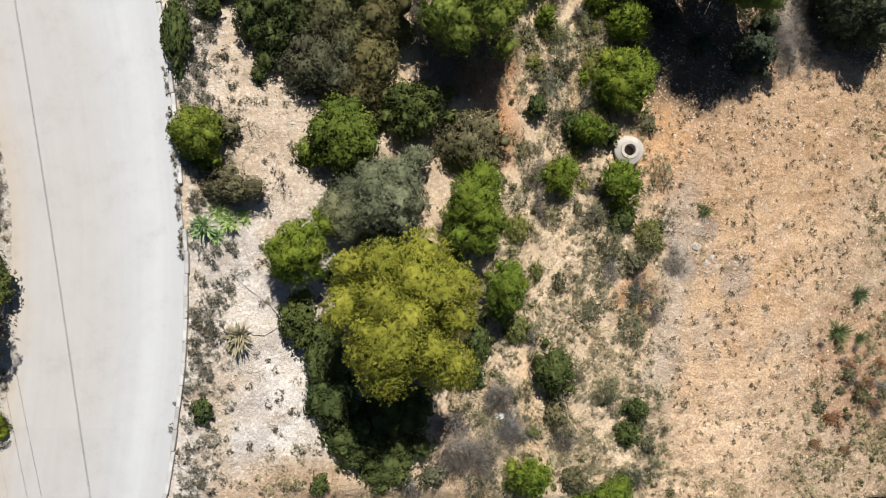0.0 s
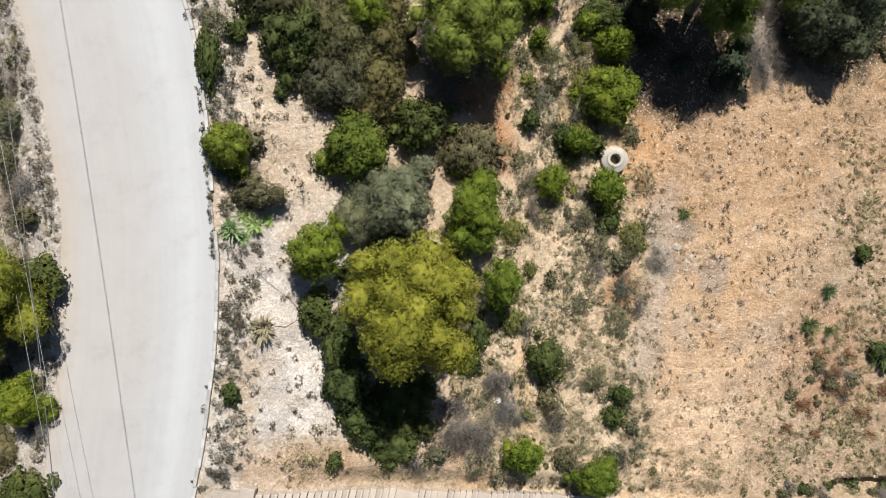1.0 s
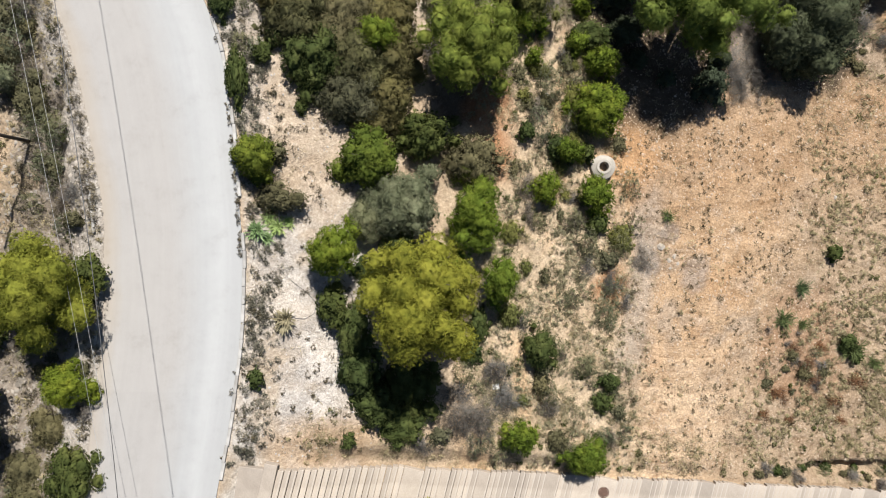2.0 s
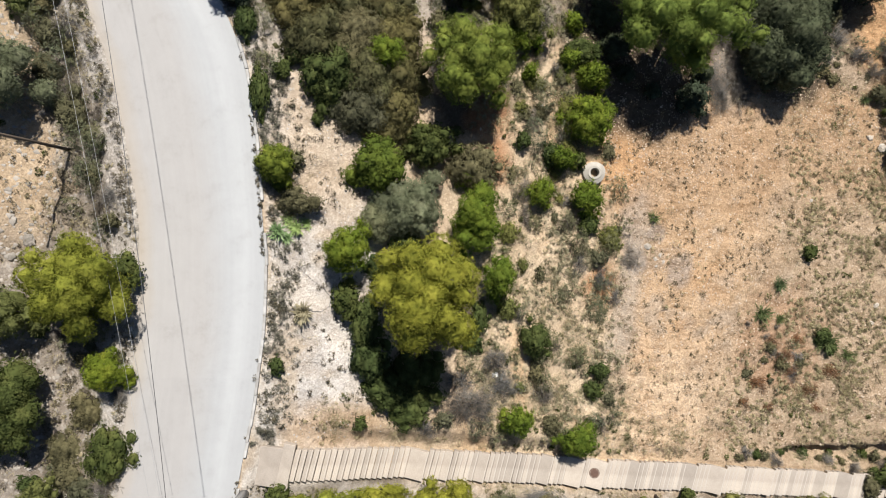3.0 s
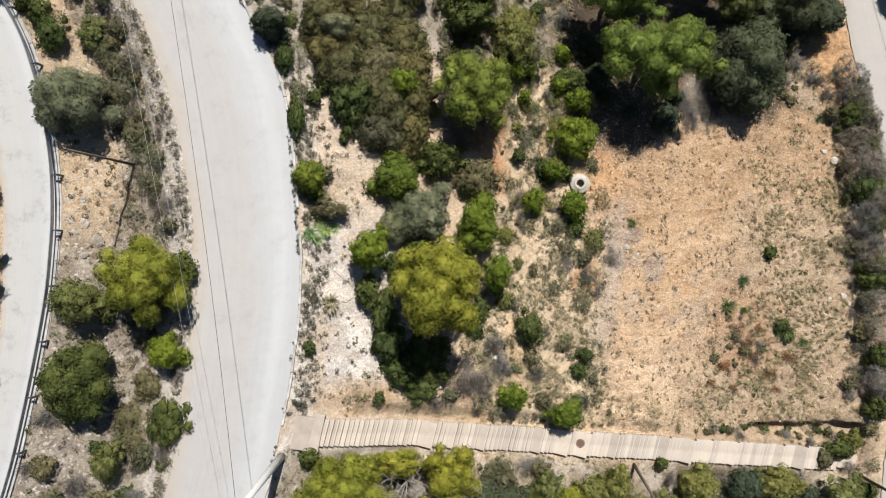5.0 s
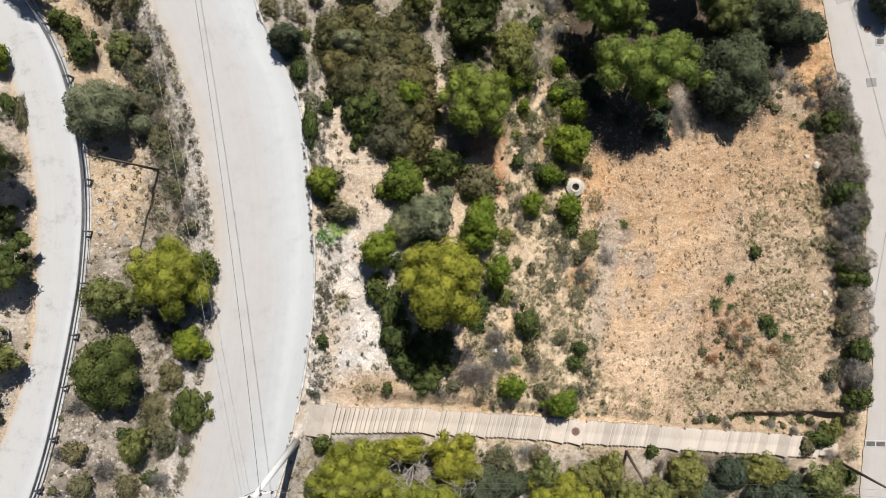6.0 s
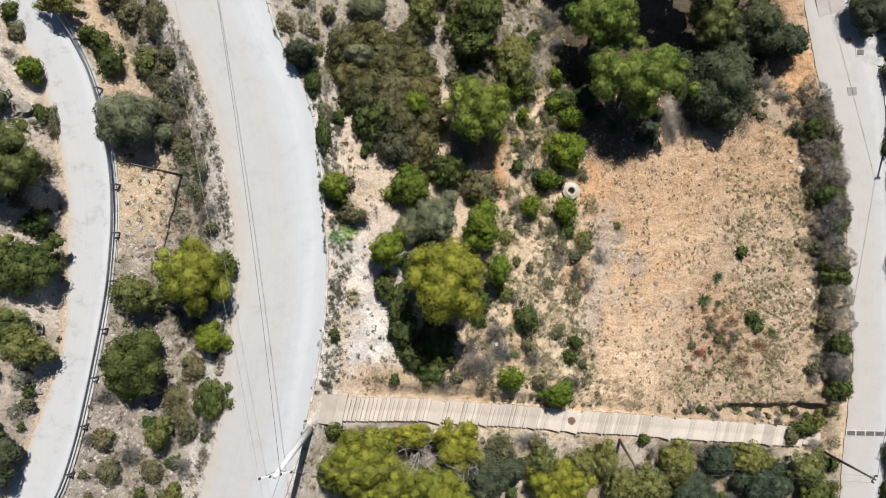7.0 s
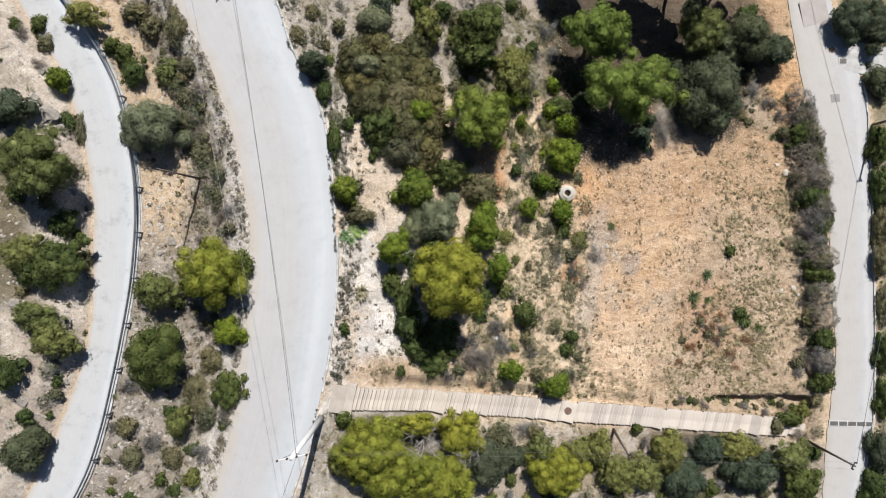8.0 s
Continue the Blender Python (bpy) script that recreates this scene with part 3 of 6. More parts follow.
CLOSED = {"pine": 0.75, "green_pine": 0.76, "dark_pine": 0.76, "young_pine": 0.70, "dull_bush": 0.70, "carob": 0.80, "holm": 0.80, "olive": 0.78, "lentisk": 0.78, "heath": 0.74, "maquis": 0.77}


def clump_shells(rng, lobes, flat, share):
    """The closed, knobbly masses of twig ends from which the tufts stand out."""
    V, T, N, o = [], [], [], 0
    C, R = np.array([l[:3] for l in lobes]), np.array([l[3] for l in lobes])
    for i, (cx, cy, cz, r) in enumerate(lobes):
        d, tri = SPHERES[3 if r > 0.8 else 2]
        k = rng.normal(0, 1, (9, 3)) * np.array([2.5, 2.5, 2.5, 5, 5, 5, 11, 11, 11])[:, None]
        amp = np.array([0.06, 0.06, 0.06, 0.04, 0.04, 0.04, 0.022, 0.022, 0.022])
        w = 1 + (np.sin(d @ k.T + rng.uniform(0, 6.28, 9)) * amp).sum(1) + rng.normal(0, 0.04, len(d))
        p = np.array([cx, cy, cz]) + d * r * share * np.array([1, 1, flat]) * w[:, None]
        mid = p[tri].mean(1)
        inside = np.linalg.norm((mid[:, None, :] - C[None]) / np.array([1, 1, flat]), axis=2) < R[None] * share * 0.8
        inside[:, i] = False
        tri = tri[(d[tri].mean(1)[:, 2] > -0.45) & ~inside.any(1)]
        used, back = np.unique(tri, return_inverse=True)
        V.append(p[used])
        N.append(unit(d[used] + rng.normal(0, 0.4, (len(used), 3))))
        T.append(back.reshape(-1, 3) + o)
        o += len(used)
    return np.concatenate(V), np.concatenate(T), np.concatenate(N)


SPEC = {  # leaf length, leaf half width, leaves a tuft, tufts a square metre, upward pull, lobe size, flatness
    "pine": (0.15, 0.017, 8, 78, 0.35, 0.33, 0.85),
    "green_pine": (0.15, 0.017, 8, 60, 0.35, 0.33, 0.85),
    "dark_pine": (0.15, 0.017, 8, 60, 0.35, 0.29, 0.85),
    "grey_thicket": (0.22, 0.013, 6, 52, 0.20, 0.36, 0.8),
    "sage": (0.15, 0.016, 6, 46, 0.35, 0.34, 0.7),
    "young_pine": (0.18, 0.017, 8, 56, 0.45, 0.31, 1.0),
    "dull_bush": (0.16, 0.017, 7, 46, 0.40, 0.30, 0.95),
    "carob": (0.10, 0.031, 5, 76, 0.15, 0.42, 0.9),
    "olive": (0.14, 0.018, 7, 85, 0.10, 0.42, 0.85),
    "holm": (0.13, 0.030, 6, 62, 0.10, 0.47, 0.85),
    "lentisk": (0.105, 0.031, 5, 48, 0.20, 0.38, 0.85),
    "heath": (0.14, 0.024, 5, 50, 0.30, 0.40, 0.8),
    "maquis": (0.12, 0.022, 6, 52, 0.25, 0.36, 0.7),
    "dead_brush": (0.26, 0.009, 4, 60, 0.05, 0.5, 0.7),
    "brown_brush": (0.24, 0.011, 4, 60, 0.05, 0.5, 0.6),
}


def tuft_mesh(name, P, N, rng, spec, material, shell=None):
    length, half, k, _, lift, _, _ = spec
    n = len(P)
    NN = np.repeat(N, k, 0)
    d = unit(NN * 0.45 + rng.normal(0, 0.55, (n * k, 3)) + np.array([0, 0, lift * 0.6]))
    side = unit(np.cross(d, unit(NN + np.array([0, 0.25, 0.9])) + rng.normal(0, 0.45, (n * k, 3))))
    L = length * rng.uniform(0.6, 1.25, (n * k, 1))
    base = np.repeat(P, k, 0)
    tip1, tip2 = base + d * L + side * half, base + d * L - side * half
    v = np.empty((n, 1 + 2 * k, 3))
    v[:, 0] = P
    v[:, 1::2] = tip1.reshape(n, k, 3)
    v[:, 2::2] = tip2.reshape(n, k, 3)
    o = (np.arange(n) * (1 + 2 * k))[:, None]
    kk = np.arange(k)[None, :]
    idx = np.stack([np.broadcast_to(o, (n, k)), o + 1 + 2 * kk, o + 2 + 2 * kk], 2).reshape(-1, 3)
    # leaves turn their upper face outwards, and shade softly with the clump they grow on
    face = unit(np.cross(tip1 - base, tip2 - base))
    flip = (face * NN).sum(1) < 0
    idx[flip] = idx[flip][:, [0, 2, 1]]
    face[flip] *= -1
    soft_n = unit(NN * 0.8 + face * 0.5 + np.array([0, 0, 0.15]))
    nrm = np.empty((n, 1 + 2 * k, 3))
    nrm[:, 0] = N
    nrm[:, 1::2] = soft_n.reshape(n, k, 3)
    nrm[:, 2::2] = nrm[:, 1::2]
    v, nrm = v.reshape(-1, 3), nrm.reshape(-1, 3)
    if shell:
        idx = np.concatenate([idx, shell[1] + len(v)])
        v, nrm = np.concatenate([v, shell[0]]), np.concatenate([nrm, shell[2]])
    me_ = fast_tris(name, (v, idx), material)
    me_.normals_split_custom_set_from_vertices(nrm.astype(np.float32))
    return me_


def crown_lobes(rng, species, rx, ry, h):
    """Centres and radii of the foliage clumps of a crown that stands on z = 0."""
    size, flat = SPEC[species][5], SPEC[species][6]
    tall = species in ("pine", "green_pine", "dark_pine")
    r = min(rx, ry)
    n = int(max(4, round((rx * ry / (size * r * 0.62) ** 2) * (0.78 if tall else 0.95))))
    out = []
    p1, p2, amp = rng.uniform(0, 6.28), rng.uniform(0, 6.28), 0.10 if tall else 0.30 if species in ("young_pine", "sage", "dull_bush") else 0.2
    for i in range(n):
        a, q = i * 2.39996 + rng.uniform(-0.3, 0.3), math.sqrt((i + 0.5) / n)
        lr = r * size * rng.uniform(0.62, 1.15) * (1.08 - 0.3 * q) * (0.9 if tall else 1.0)
        q *= rng.uniform(0.84, 1.12) * (1 + amp * math.sin(2 * a + p1) + 0.7 * amp * math.sin(3 * a + p2))
        ex, ey = max(rx - lr * 0.8, 0.05) * q, max(ry - lr * 0.8, 0.05) * q
        dome = math.sqrt(max(0.0, 1 - 0.85 * min(q, 1.05) ** 2))
        low = 0.60 if tall else 0.22
        z = h * (low + (1 - low) * dome) - lr * flat * 0.9 + (rng.uniform(-0.07, 0.04) if tall else rng.uniform(-0.14, 0.08)) * h
        out.append((ex * math.cos(a), ey * math.sin(a), max(z, lr * 0.45), lr))
    if tall:
        for k in range(4):
            q = 0.44 if k else 0.0
            out.append((rx * q * math.cos(k * 2.09 + p1), ry * q * math.sin(k * 2.09 + p1), h * 0.66 - r * 0.34 * flat + 0.1 * h * (k == 0), r * 0.42))
    elif species not in BRUSH:
        # a solid heart under the outer clumps
        for k in range(3):
            out.append((rx * 0.34 * math.cos(k * 2.1 + p1), ry * 0.34 * math.sin(k * 2.1 + p1), h * 0.78 - r * 0.46 * flat, r * 0.46))
    return out


def crown_points(rng, lobes, spec):
    dens, flat = spec[3], spec[6]
    Ps, Ns = [], []
    C = np.array([l[:3] for l in lobes])
    Rr = np.array([l[3] for l in lobes])
    for i, (cx, cy, cz, r) in enumerate(lobes):
        n = int(dens * 4 * math.pi * r * r * 0.72)
        d = unit(rng.normal(0, 1, (n, 3)))
        d = d[(d[:, 2] > -0.25)]
        # uneven lobe surface: ridges and gaps
        wob = 1 + 0.09 * np.sin(d[:, 0] * 5 + i) * np.sin(d[:, 1] * 6 + 2 * i) + rng.normal(0, 0.045, len(d)) + np.where(rng.uniform(0, 1, len(d)) < 0.14, rng.uniform(0, 0.34, len(d)), 0)
        p = np.array([cx, cy, cz]) + d * r * np.array([1, 1, flat]) * wob[:, None]
        q = np.linalg.norm((p[:, None, :] - C[None]) / np.array([1, 1, flat]), axis=2) < Rr[None] * 0.86
        q[:, i] = False
        keep = ~q.any(1)
        Ps.append(p[keep])
        Ns.append(d[keep])
    return np.concatenate(Ps), np.concatenate(Ns)


def brush_points(rng, rx, ry, h, thin):
    """Twigs along bare stems that lean out from a few roots."""
    n = int(max(16, 38 * rx * ry * thin))
    root = rng.normal(0, 0.26, (5, 2)) * np.array([rx, ry])
    a, q = rng.uniform(0, 6.28, n), rng.uniform(0.3, 1.0, n) ** 0.7
    r0 = root[rng.integers(0, 5, n)]
    tip = np.stack([r0[:, 0] + np.cos(a) * q * rx * 0.8, r0[:, 1] + np.sin(a) * q * ry * 0.8, h * rng.uniform(0.25, 1.0, n) * (1.1 - 0.6 * q)], 1)
    low = np.stack([r0[:, 0], r0[:, 1], np.zeros(n)], 1)
    t = rng.uniform(0.15, 1.0, (n, 11, 1))
    P = low[:, None] * (1 - t) + tip[:, None] * t + rng.normal(0, 0.05, (n, 11, 3))
    N = np.repeat(unit(tip - low)[:, None], 11, 1)
    return P.reshape(-1, 3), unit(N.reshape(-1, 3) + np.array([0, 0, 0.2]))


LABELS = {
    "pine": ("pine_tree", "broad-crowned pine with yellow-green needles on a dry slope", "tree"),
    "green_pine": ("pine_tree", "broad-crowned pine with fresh green needles in the wood", "tree"),
    "dark_pine": ("pine_tree", "full-crowned pine with dull dark green needles", "tree"),
    "grey_thicket": ("thicket_bush", "dense thicket bush of dry grey twigs beside the lane", "shrub"),
    "sage": ("sage_shrub", "loose grey-green shrub among dry weeds", "shrub"),
    "young_pine": ("pine_sapling", "young bushy pine with bright green needles", "tree"),
    "dull_bush": ("pine_scrub", "low bushy pine scrub with dull olive-green needles", "shrub"),
    "carob": ("evergreen_shrub", "dense rounded evergreen shrub with glossy dark leaves", "shrub"),
    "holm": ("holm_oak", "dark grey-green evergreen tree with a dense rounded crown", "tree"),
    "olive": ("olive_tree", "low spreading olive tree with grey-green leaves", "tree"),
    "lentisk": ("low_shrub", "low dull green shrub on stony ground", "shrub"),
    "heath": ("heath_shrub", "half-dry brownish green heath shrub", "shrub"),
    "maquis": ("thicket_shrub", "dark olive-brown shrub of a dense thicket", "shrub"),
    "dead_brush": ("dead_bush", "leafless bleached grey brushwood", "shrub"),
    "brown_brush": ("dead_bush", "low withered bush of red-brown twigs on bare soil", "shrub"),
    "yucca": ("spiky_plant", "spiky rosette of blue-green blades in bare soil", "plant"),
}
PROTO = {}


def build_plant(species, rx, ry, h, seed, leaf="", thin=1.0, big=False):
    name, label, category = LABELS[species]
    rng = np.random.default_rng(seed)
    ob = thing(name, Matrix.Identity(4), label, category, "%s of the hillside" % (name.replace("_", " ") + "s"))
    if species == "yucca":
        n = 150 if leaf else 190
        a = rng.uniform(0, 2 * math.pi, n)
        e = rng.uniform(0.05, 1.4, n) ** 0.8
        d = np.stack([np.cos(a) * np.cos(e), np.sin(a) * np.cos(e), np.sin(e)], 1)
        side = unit(np.cross(d, np.array([0, 0, 1.0])))
        L = rng.uniform(0.35, 1.0, (n, 1)) * max(rx, h)
        base = d * 0.04 + rng.normal(0, 0.11, (n, 3)) * np.array([1, 1, 0.1]) * max(rx, h)
        mid = base + d * L * 0.55
        tip = base + d * L + np.array([0, 0, -0.12]) * L
        w = (0.042 if leaf else 0.015) * max(rx, 0.5)
        v = np.stack([base - side * w * 0.6, base + side * w * 0.6, mid + side * w, mid - side * w, tip], 1).reshape(-1, 3)
        o = (np.arange(n) * 5)[:, None]
        idx = np.concatenate([o + np.array([[0, 1, 2]]), o + np.array([[0, 2, 3]]), o + np.array([[3, 2, 4]])], 0)
        part("rosette", fast_tris("rosette", (v, idx), LEAF[leaf or "yucca"]), None, ob)
        part("rootstock", tubes_mesh("rootstock", [([(0, 0, -0.15), (0, 0, 0.05), (0, 0, 0.14)], [0.09, 0.08, 0.03])], M_BARK), None, ob)
        return ob
    spec = list(SPEC[species])
    spec[3] *= thin
    lobes = crown_lobes(rng, species, rx, ry, h)
    tree = species in ("pine", "green_pine", "dark_pine", "young_pine", "olive", "carob", "holm")
    base_r = 0.045 * max(rx, ry) + 0.03 if tree else 0.03 if h < 3 else 0.15
    tubes = []
    if tree:
        fork = h * (0.42 if species in ("pine", "green_pine", "dark_pine") else 0.22)
        bend = rng.normal(0, 0.05 * h, 2)
        tubes.append(([(0, 0, -0.4), (bend[0] * 0.4, bend[1] * 0.4, fork * 0.5), (bend[0], bend[1], fork), (bend[0] * 1.5, bend[1] * 1.5, h * 0.72)], [base_r * 1.25, base_r, base_r * 0.8, base_r * 0.25]))
        start = Vector((bend[0], bend[1], fork))
    else:
        start = Vector((0, 0, -0.1))
    limbs = []
    for cx, cy, cz, lr in lobes[:22 if tree else 8]:
        end = Vector((cx, cy, cz))
        mid = start.lerp(end, 0.5) + Vector((0, 0, -0.08 * lr if tree else 0.08))
        limb = [([start, mid, end], [base_r * 0.5, base_r * 0.32, base_r * 0.12])]
        for _ in range(2 if tree else 1):
            tip = end + Vector(rng.normal(0, 0.5, 3)) * lr
            limb.append(([end.lerp(mid, 0.3), tip], [base_r * 0.18, base_r * 0.05]))
        limbs.append(limb)
    bark = M_TWIG if species in BRUSH else M_BARK
    if tree and big:
        stem = part("trunk", tubes_mesh("trunk", tubes, bark, 8), None, ob)
        for limb in limbs:
            part("limb", tubes_mesh("limb", limb, bark, 5), None, stem)
    else:
        for limb in limbs:
            tubes += limb
        part("trunk" if tree else "branchwork", tubes_mesh("trunk", tubes, bark, 5 if tree else 4), None, ob)
    if species in BRUSH:
        P, N = brush_points(rng, rx, ry, h, thin)
    else:
        P, N = crown_points(rng, lobes, spec)
    shell = clump_shells(rng, lobes, spec[6], CLOSED[species]) if species in CLOSED else None
    part("crown" if tree else "foliage", tuft_mesh("crown", P, N, rng, spec, LEAF[species], shell), None, ob)
    return ob


def plant(species, x, y, rx, ry, h, thin=1.0):
    """Stands a plant of that breadth (rx, ry) and height on the ground; middling ones share their meshes."""
    z = ground_at(x, y)
    r = math.sqrt(rx * ry)
    big = r > 2.1 or (species in ("pine", "green_pine", "dark_pine") and r > 1.9)
    seed = int(abs(x * 131 + y * 71) * 10) % 9973
    if big:
        ob = build_plant(species, rx, ry, h, seed, "", thin, True)
        ob.matrix_basis = pose(x, y, z)
        return ob
    size = 0.5 if r < 0.75 else 0.95 if r < 1.3 else 1.65
    variant = seed % (2 if species in ("yucca", "dead_brush", "brown_brush") else 3)
    ratio = 0.75 if h / r < 1.0 else 1.25 if h / r < 1.7 else 1.9
    key = (species, size, variant, ratio)
    m = pose(x, y, z, 0, 0, (seed * 37) % 360 if abs(rx - ry) < 0.15 * r else 0) @ Matrix.Diagonal((rx / size, ry / size, h / (size * ratio), 1))
    if key not in PROTO:
        PROTO[key] = build_plant(species, size, size, size * ratio, seed)
        PROTO[key].matrix_basis = m
        return PROTO[key]
    src = PROTO[key]
    ob = copy_thing(src, Matrix.Identity(4))
    ob.matrix_basis = m
    return ob


plant("pine", -1.6, -2.55, 3.60, 3.66, 8.0)
plant("young_pine", 3.1, -1.9, 1.25, 1.52, 3.0)
plant("lentisk", -4.3, -1.5, 1.5, 1.4, 1.6)
plant("lentisk", -3.0, 0.2, 1.4, 1.1, 1.4)
plant("lentisk", 1.9, -4.7, 0.8, 1.3, 0.8)
plant("lentisk", 1.4, -6.4, 0.9, 0.9, 0.7)
plant("dead_brush", 19.8, 12.7, 1.3, 2.0, 1.0)
plant("dead_brush", 20.6, 10.9, 1.1, 1.2, 0.6)
plant("dead_brush", 22.4, 11.4, 0.9, 0.8, 0.5)
plant("young_pine", -6.5, -0.1, 1.60, 1.60, 3.2)
plant("carob", -4.7, 5.2, 1.89, 1.93, 2.6)
plant("olive", -2.9, 2.7, 2.69, 2.17, 2.6)
plant("young_pine", 1.5, 1.9, 1.95, 2.75, 2.8)
plant("lentisk", -1.5, 6.8, 2.12, 1.68, 1.8)
plant("heath", 1.4, 5.4, 1.90, 1.90, 1.5)
plant("olive", -4.9, 1.6, 1.31, 1.31, 1.5)
plant("green_pine", 1.2, 11.6, 3.28, 2.93, 4.6)
plant("dull_bush", 4.4, 15.8, 1.88, 2.24, 3.2)
plant("young_pine", 4.3, 14.2, 1.14, 1.14, 2.0)
plant("lentisk", 1.0, 17.7, 2.20, 1.50, 3.0)
plant("green_pine", 15.3, 14.9, 5.1, 3.5, 6.8)
plant("green_pine", 12.2, 20.1, 3.5, 2.7, 6.4)
plant("holm", 24.9, 16.0, 4.03, 4.67, 4.6)
plant("holm", 25.2, 13.7, 2.03, 2.03, 2.4)
plant("holm", 29.3, 22.0, 2.99, 2.99, 4.0)
plant("holm", 33.1, 20.9, 2.03, 2.03, 3.0)
plant("dark_pine", 24.0, 21.8, 2.6, 2.6, 5.0)
plant("young_pine", 9.4, 8.9, 1.94, 1.85, 2.2)
plant("young_pine", 9.8, 11.9, 1.12, 1.21, 1.8)
plant("young_pine", 7.6, 6.2, 0.85, 0.95, 1.4)
plant("young_pine", 6.1, 3.8, 1.02, 1.11, 1.3)
plant("young_pine", 9.4, 3.4, 1.25, 1.3, 1.5)
plant("lentisk", 8.8, 6.1, 0.66, 0.66, 0.9)
plant("sage", 8.9, 0.5, 0.8, 1.1, 0.9)
plant("lentisk", 9.6, 1.7, 0.85, 0.85, 0.9)
plant("sage", 11.2, 0.4, 0.8, 1.0, 0.7)
plant("sage", 7.9, 1.9, 0.8, 0.8, 0.7)
plant("lentisk", 6.8, 6.5, 0.75, 0.93, 0.8)
plant("sage", 5.7, 7.8, 0.93, 1.39, 0.8)
plant("sage", 6.3, 10.4, 0.93, 1.40, 0.9)
plant("lentisk", 4.8, 7.3, 0.65, 0.65, 0.8)
plant("carob", -10.7, 5.0, 1.36, 1.36, 2.0)
plant("heath", -9.6, 2.8, 1.61, 1.10, 1.2)
plant("lentisk", -12.6, 13.6, 0.75, 1.16, 1.1)
plant("lentisk", -11.7, 9.4, 0.70, 1.66, 1.1)
plant("holm", -13.4, 15.9, 1.55, 1.30, 2.4)
plant("heath", -9.8, 5.4, 0.68, 0.60, 0.6)
plant("lentisk", -5.5, -4.8, 1.3, 2.0, 1.8)
plant("lentisk", -5.3, -7.0, 1.4, 1.8, 1.8)
plant("lentisk", -4.5, -9.2, 1.5, 1.7, 1.4)
plant("lentisk", -2.9, -10.6, 1.91, 1.49, 0.7)
plant("lentisk", -2.5, -8.3, 2.6, 2.0, 0.7)
plant("lentisk", -6.7, -3.3, 1.14, 1.34, 1.3)
plant("lentisk", 5.7, -6.3, 1.38, 1.30, 1.5)
plant("young_pine", 4.5, -11.8, 1.19, 1.14, 1.7)
plant("young_pine", 8.9, -13.5, 1.49, 1.26, 1.6)
plant("dead_brush", 0.7, -10.9, 2.4, 2.0, 1.0)
plant("dead_brush", 3.3, -9.3, 1.47, 1.38, 0.8)
plant("dead_brush", 2.7, -7.4, 1.10, 1.10, 0.8)
plant("lentisk", -6.0, -11.5, 0.53, 0.53, 0.5)
plant("lentisk", -10.9, -7.3, 0.67, 0.59, 0.6)
plant("lentisk", 10.5, -8.7, 0.76, 0.85, 0.7)
plant("lentisk", 10.1, -10.1, 0.85, 0.85, 0.7)
plant("lentisk", -8.5, 8.1, 0.43, 0.43, 0.5)
plant("dead_brush", 12.5, -0.9, 1.1, 1.2, 0.4)
plant("sage", 12.4, 1.6, 0.7, 0.6, 0.5)
plant("sage", 8.6, -7.6, 0.8, 0.8, 0.5)
plant("sage", 10.2, -4.2, 0.7, 1.1, 0.5)
plant("yucca", 25.6, -2.8, 1.04, 1.04, 0.7)
plant("yucca", 24.1, -5.1, 1.34, 1.13, 0.8)
plant("yucca", 29.9, -7.5, 1.38, 1.48, 0.8)
plant("lentisk", 28.3, -0.3, 0.62, 0.72, 0.7)
plant("yucca", 25.7, -5.5, 0.75, 0.75, 0.5)
plant("lentisk", 29.5, -7.0, 0.85, 0.8, 0.7)
plant("lentisk", 30.2, -7.9, 0.6, 0.6, 0.5)
plant("yucca", 14.7, 2.2, 0.68, 0.78, 0.5)
plant("yucca", 31.7, -8.5, 1.07, 0.85, 0.6)
plant("yucca", 33.5, 12.0, 0.75, 0.54, 0.5)
plant("maquis", -9.1, 15.1, 2.03, 2.03, 1.8)
plant("maquis", -7.0, 15.9, 2.21, 2.21, 1.9)
plant("maquis", -4.7, 15.7, 2.24, 2.24, 1.9)
plant("maquis", -8.6, 13.0, 2.33, 2.33, 1.8)
plant("heath", -6.3, 13.1, 2.46, 2.46, 2.0)
plant("maquis", -3.9, 13.3, 2.40, 2.40, 2.0)
plant("lentisk", -7.8, 10.9, 2.25, 2.25, 1.8)
plant("maquis", -5.7, 11.0, 2.47, 2.47, 1.9)
plant("maquis", -3.5, 11.4, 2.26, 2.26, 1.9)
plant("heath", -6.1, 9.0, 2.23, 2.23, 1.5)
plant("maquis", -4.1, 9.1, 2.41, 2.41, 1.6)
plant("maquis", -4.7, 7.9, 1.81, 1.81, 1.3)
plant("young_pine", -4.3, 12.2, 1.38, 1.46, 2.6)
plant("olive", -9.0, 16.0, 1.59, 1.09, 2.4)
plant("lentisk", -4.4, 14.3, 1.32, 2.20, 1.6)
plant("lentisk", 1.3, 20.7, 2.79, 2.57, 2.6)
plant("dull_bush", 4.5, 17.3, 1.92, 2.04, 2.6)
plant("sage", 6.4, 16.0, 0.9, 1.3, 0.9)
plant("dull_bush", -3.5, 20.5, 1.53, 1.86, 2.6)
plant("olive", -8.4, 20.5, 1.83, 1.40, 1.8)
plant("heath", -11.5, 19.9, 0.74, 0.74, 0.9)
plant("lentisk", 9.0, 13.7, 1.51, 1.16, 1.4)
plant("grey_thicket", 36.4, 15.6, 1.49, 1.94, 1.3)
plant("grey_thicket", 36.6, 14.0, 1.74, 1.48, 1.6)
plant("lentisk", 36.3, 12.2, 1.74, 1.68, 1.6)
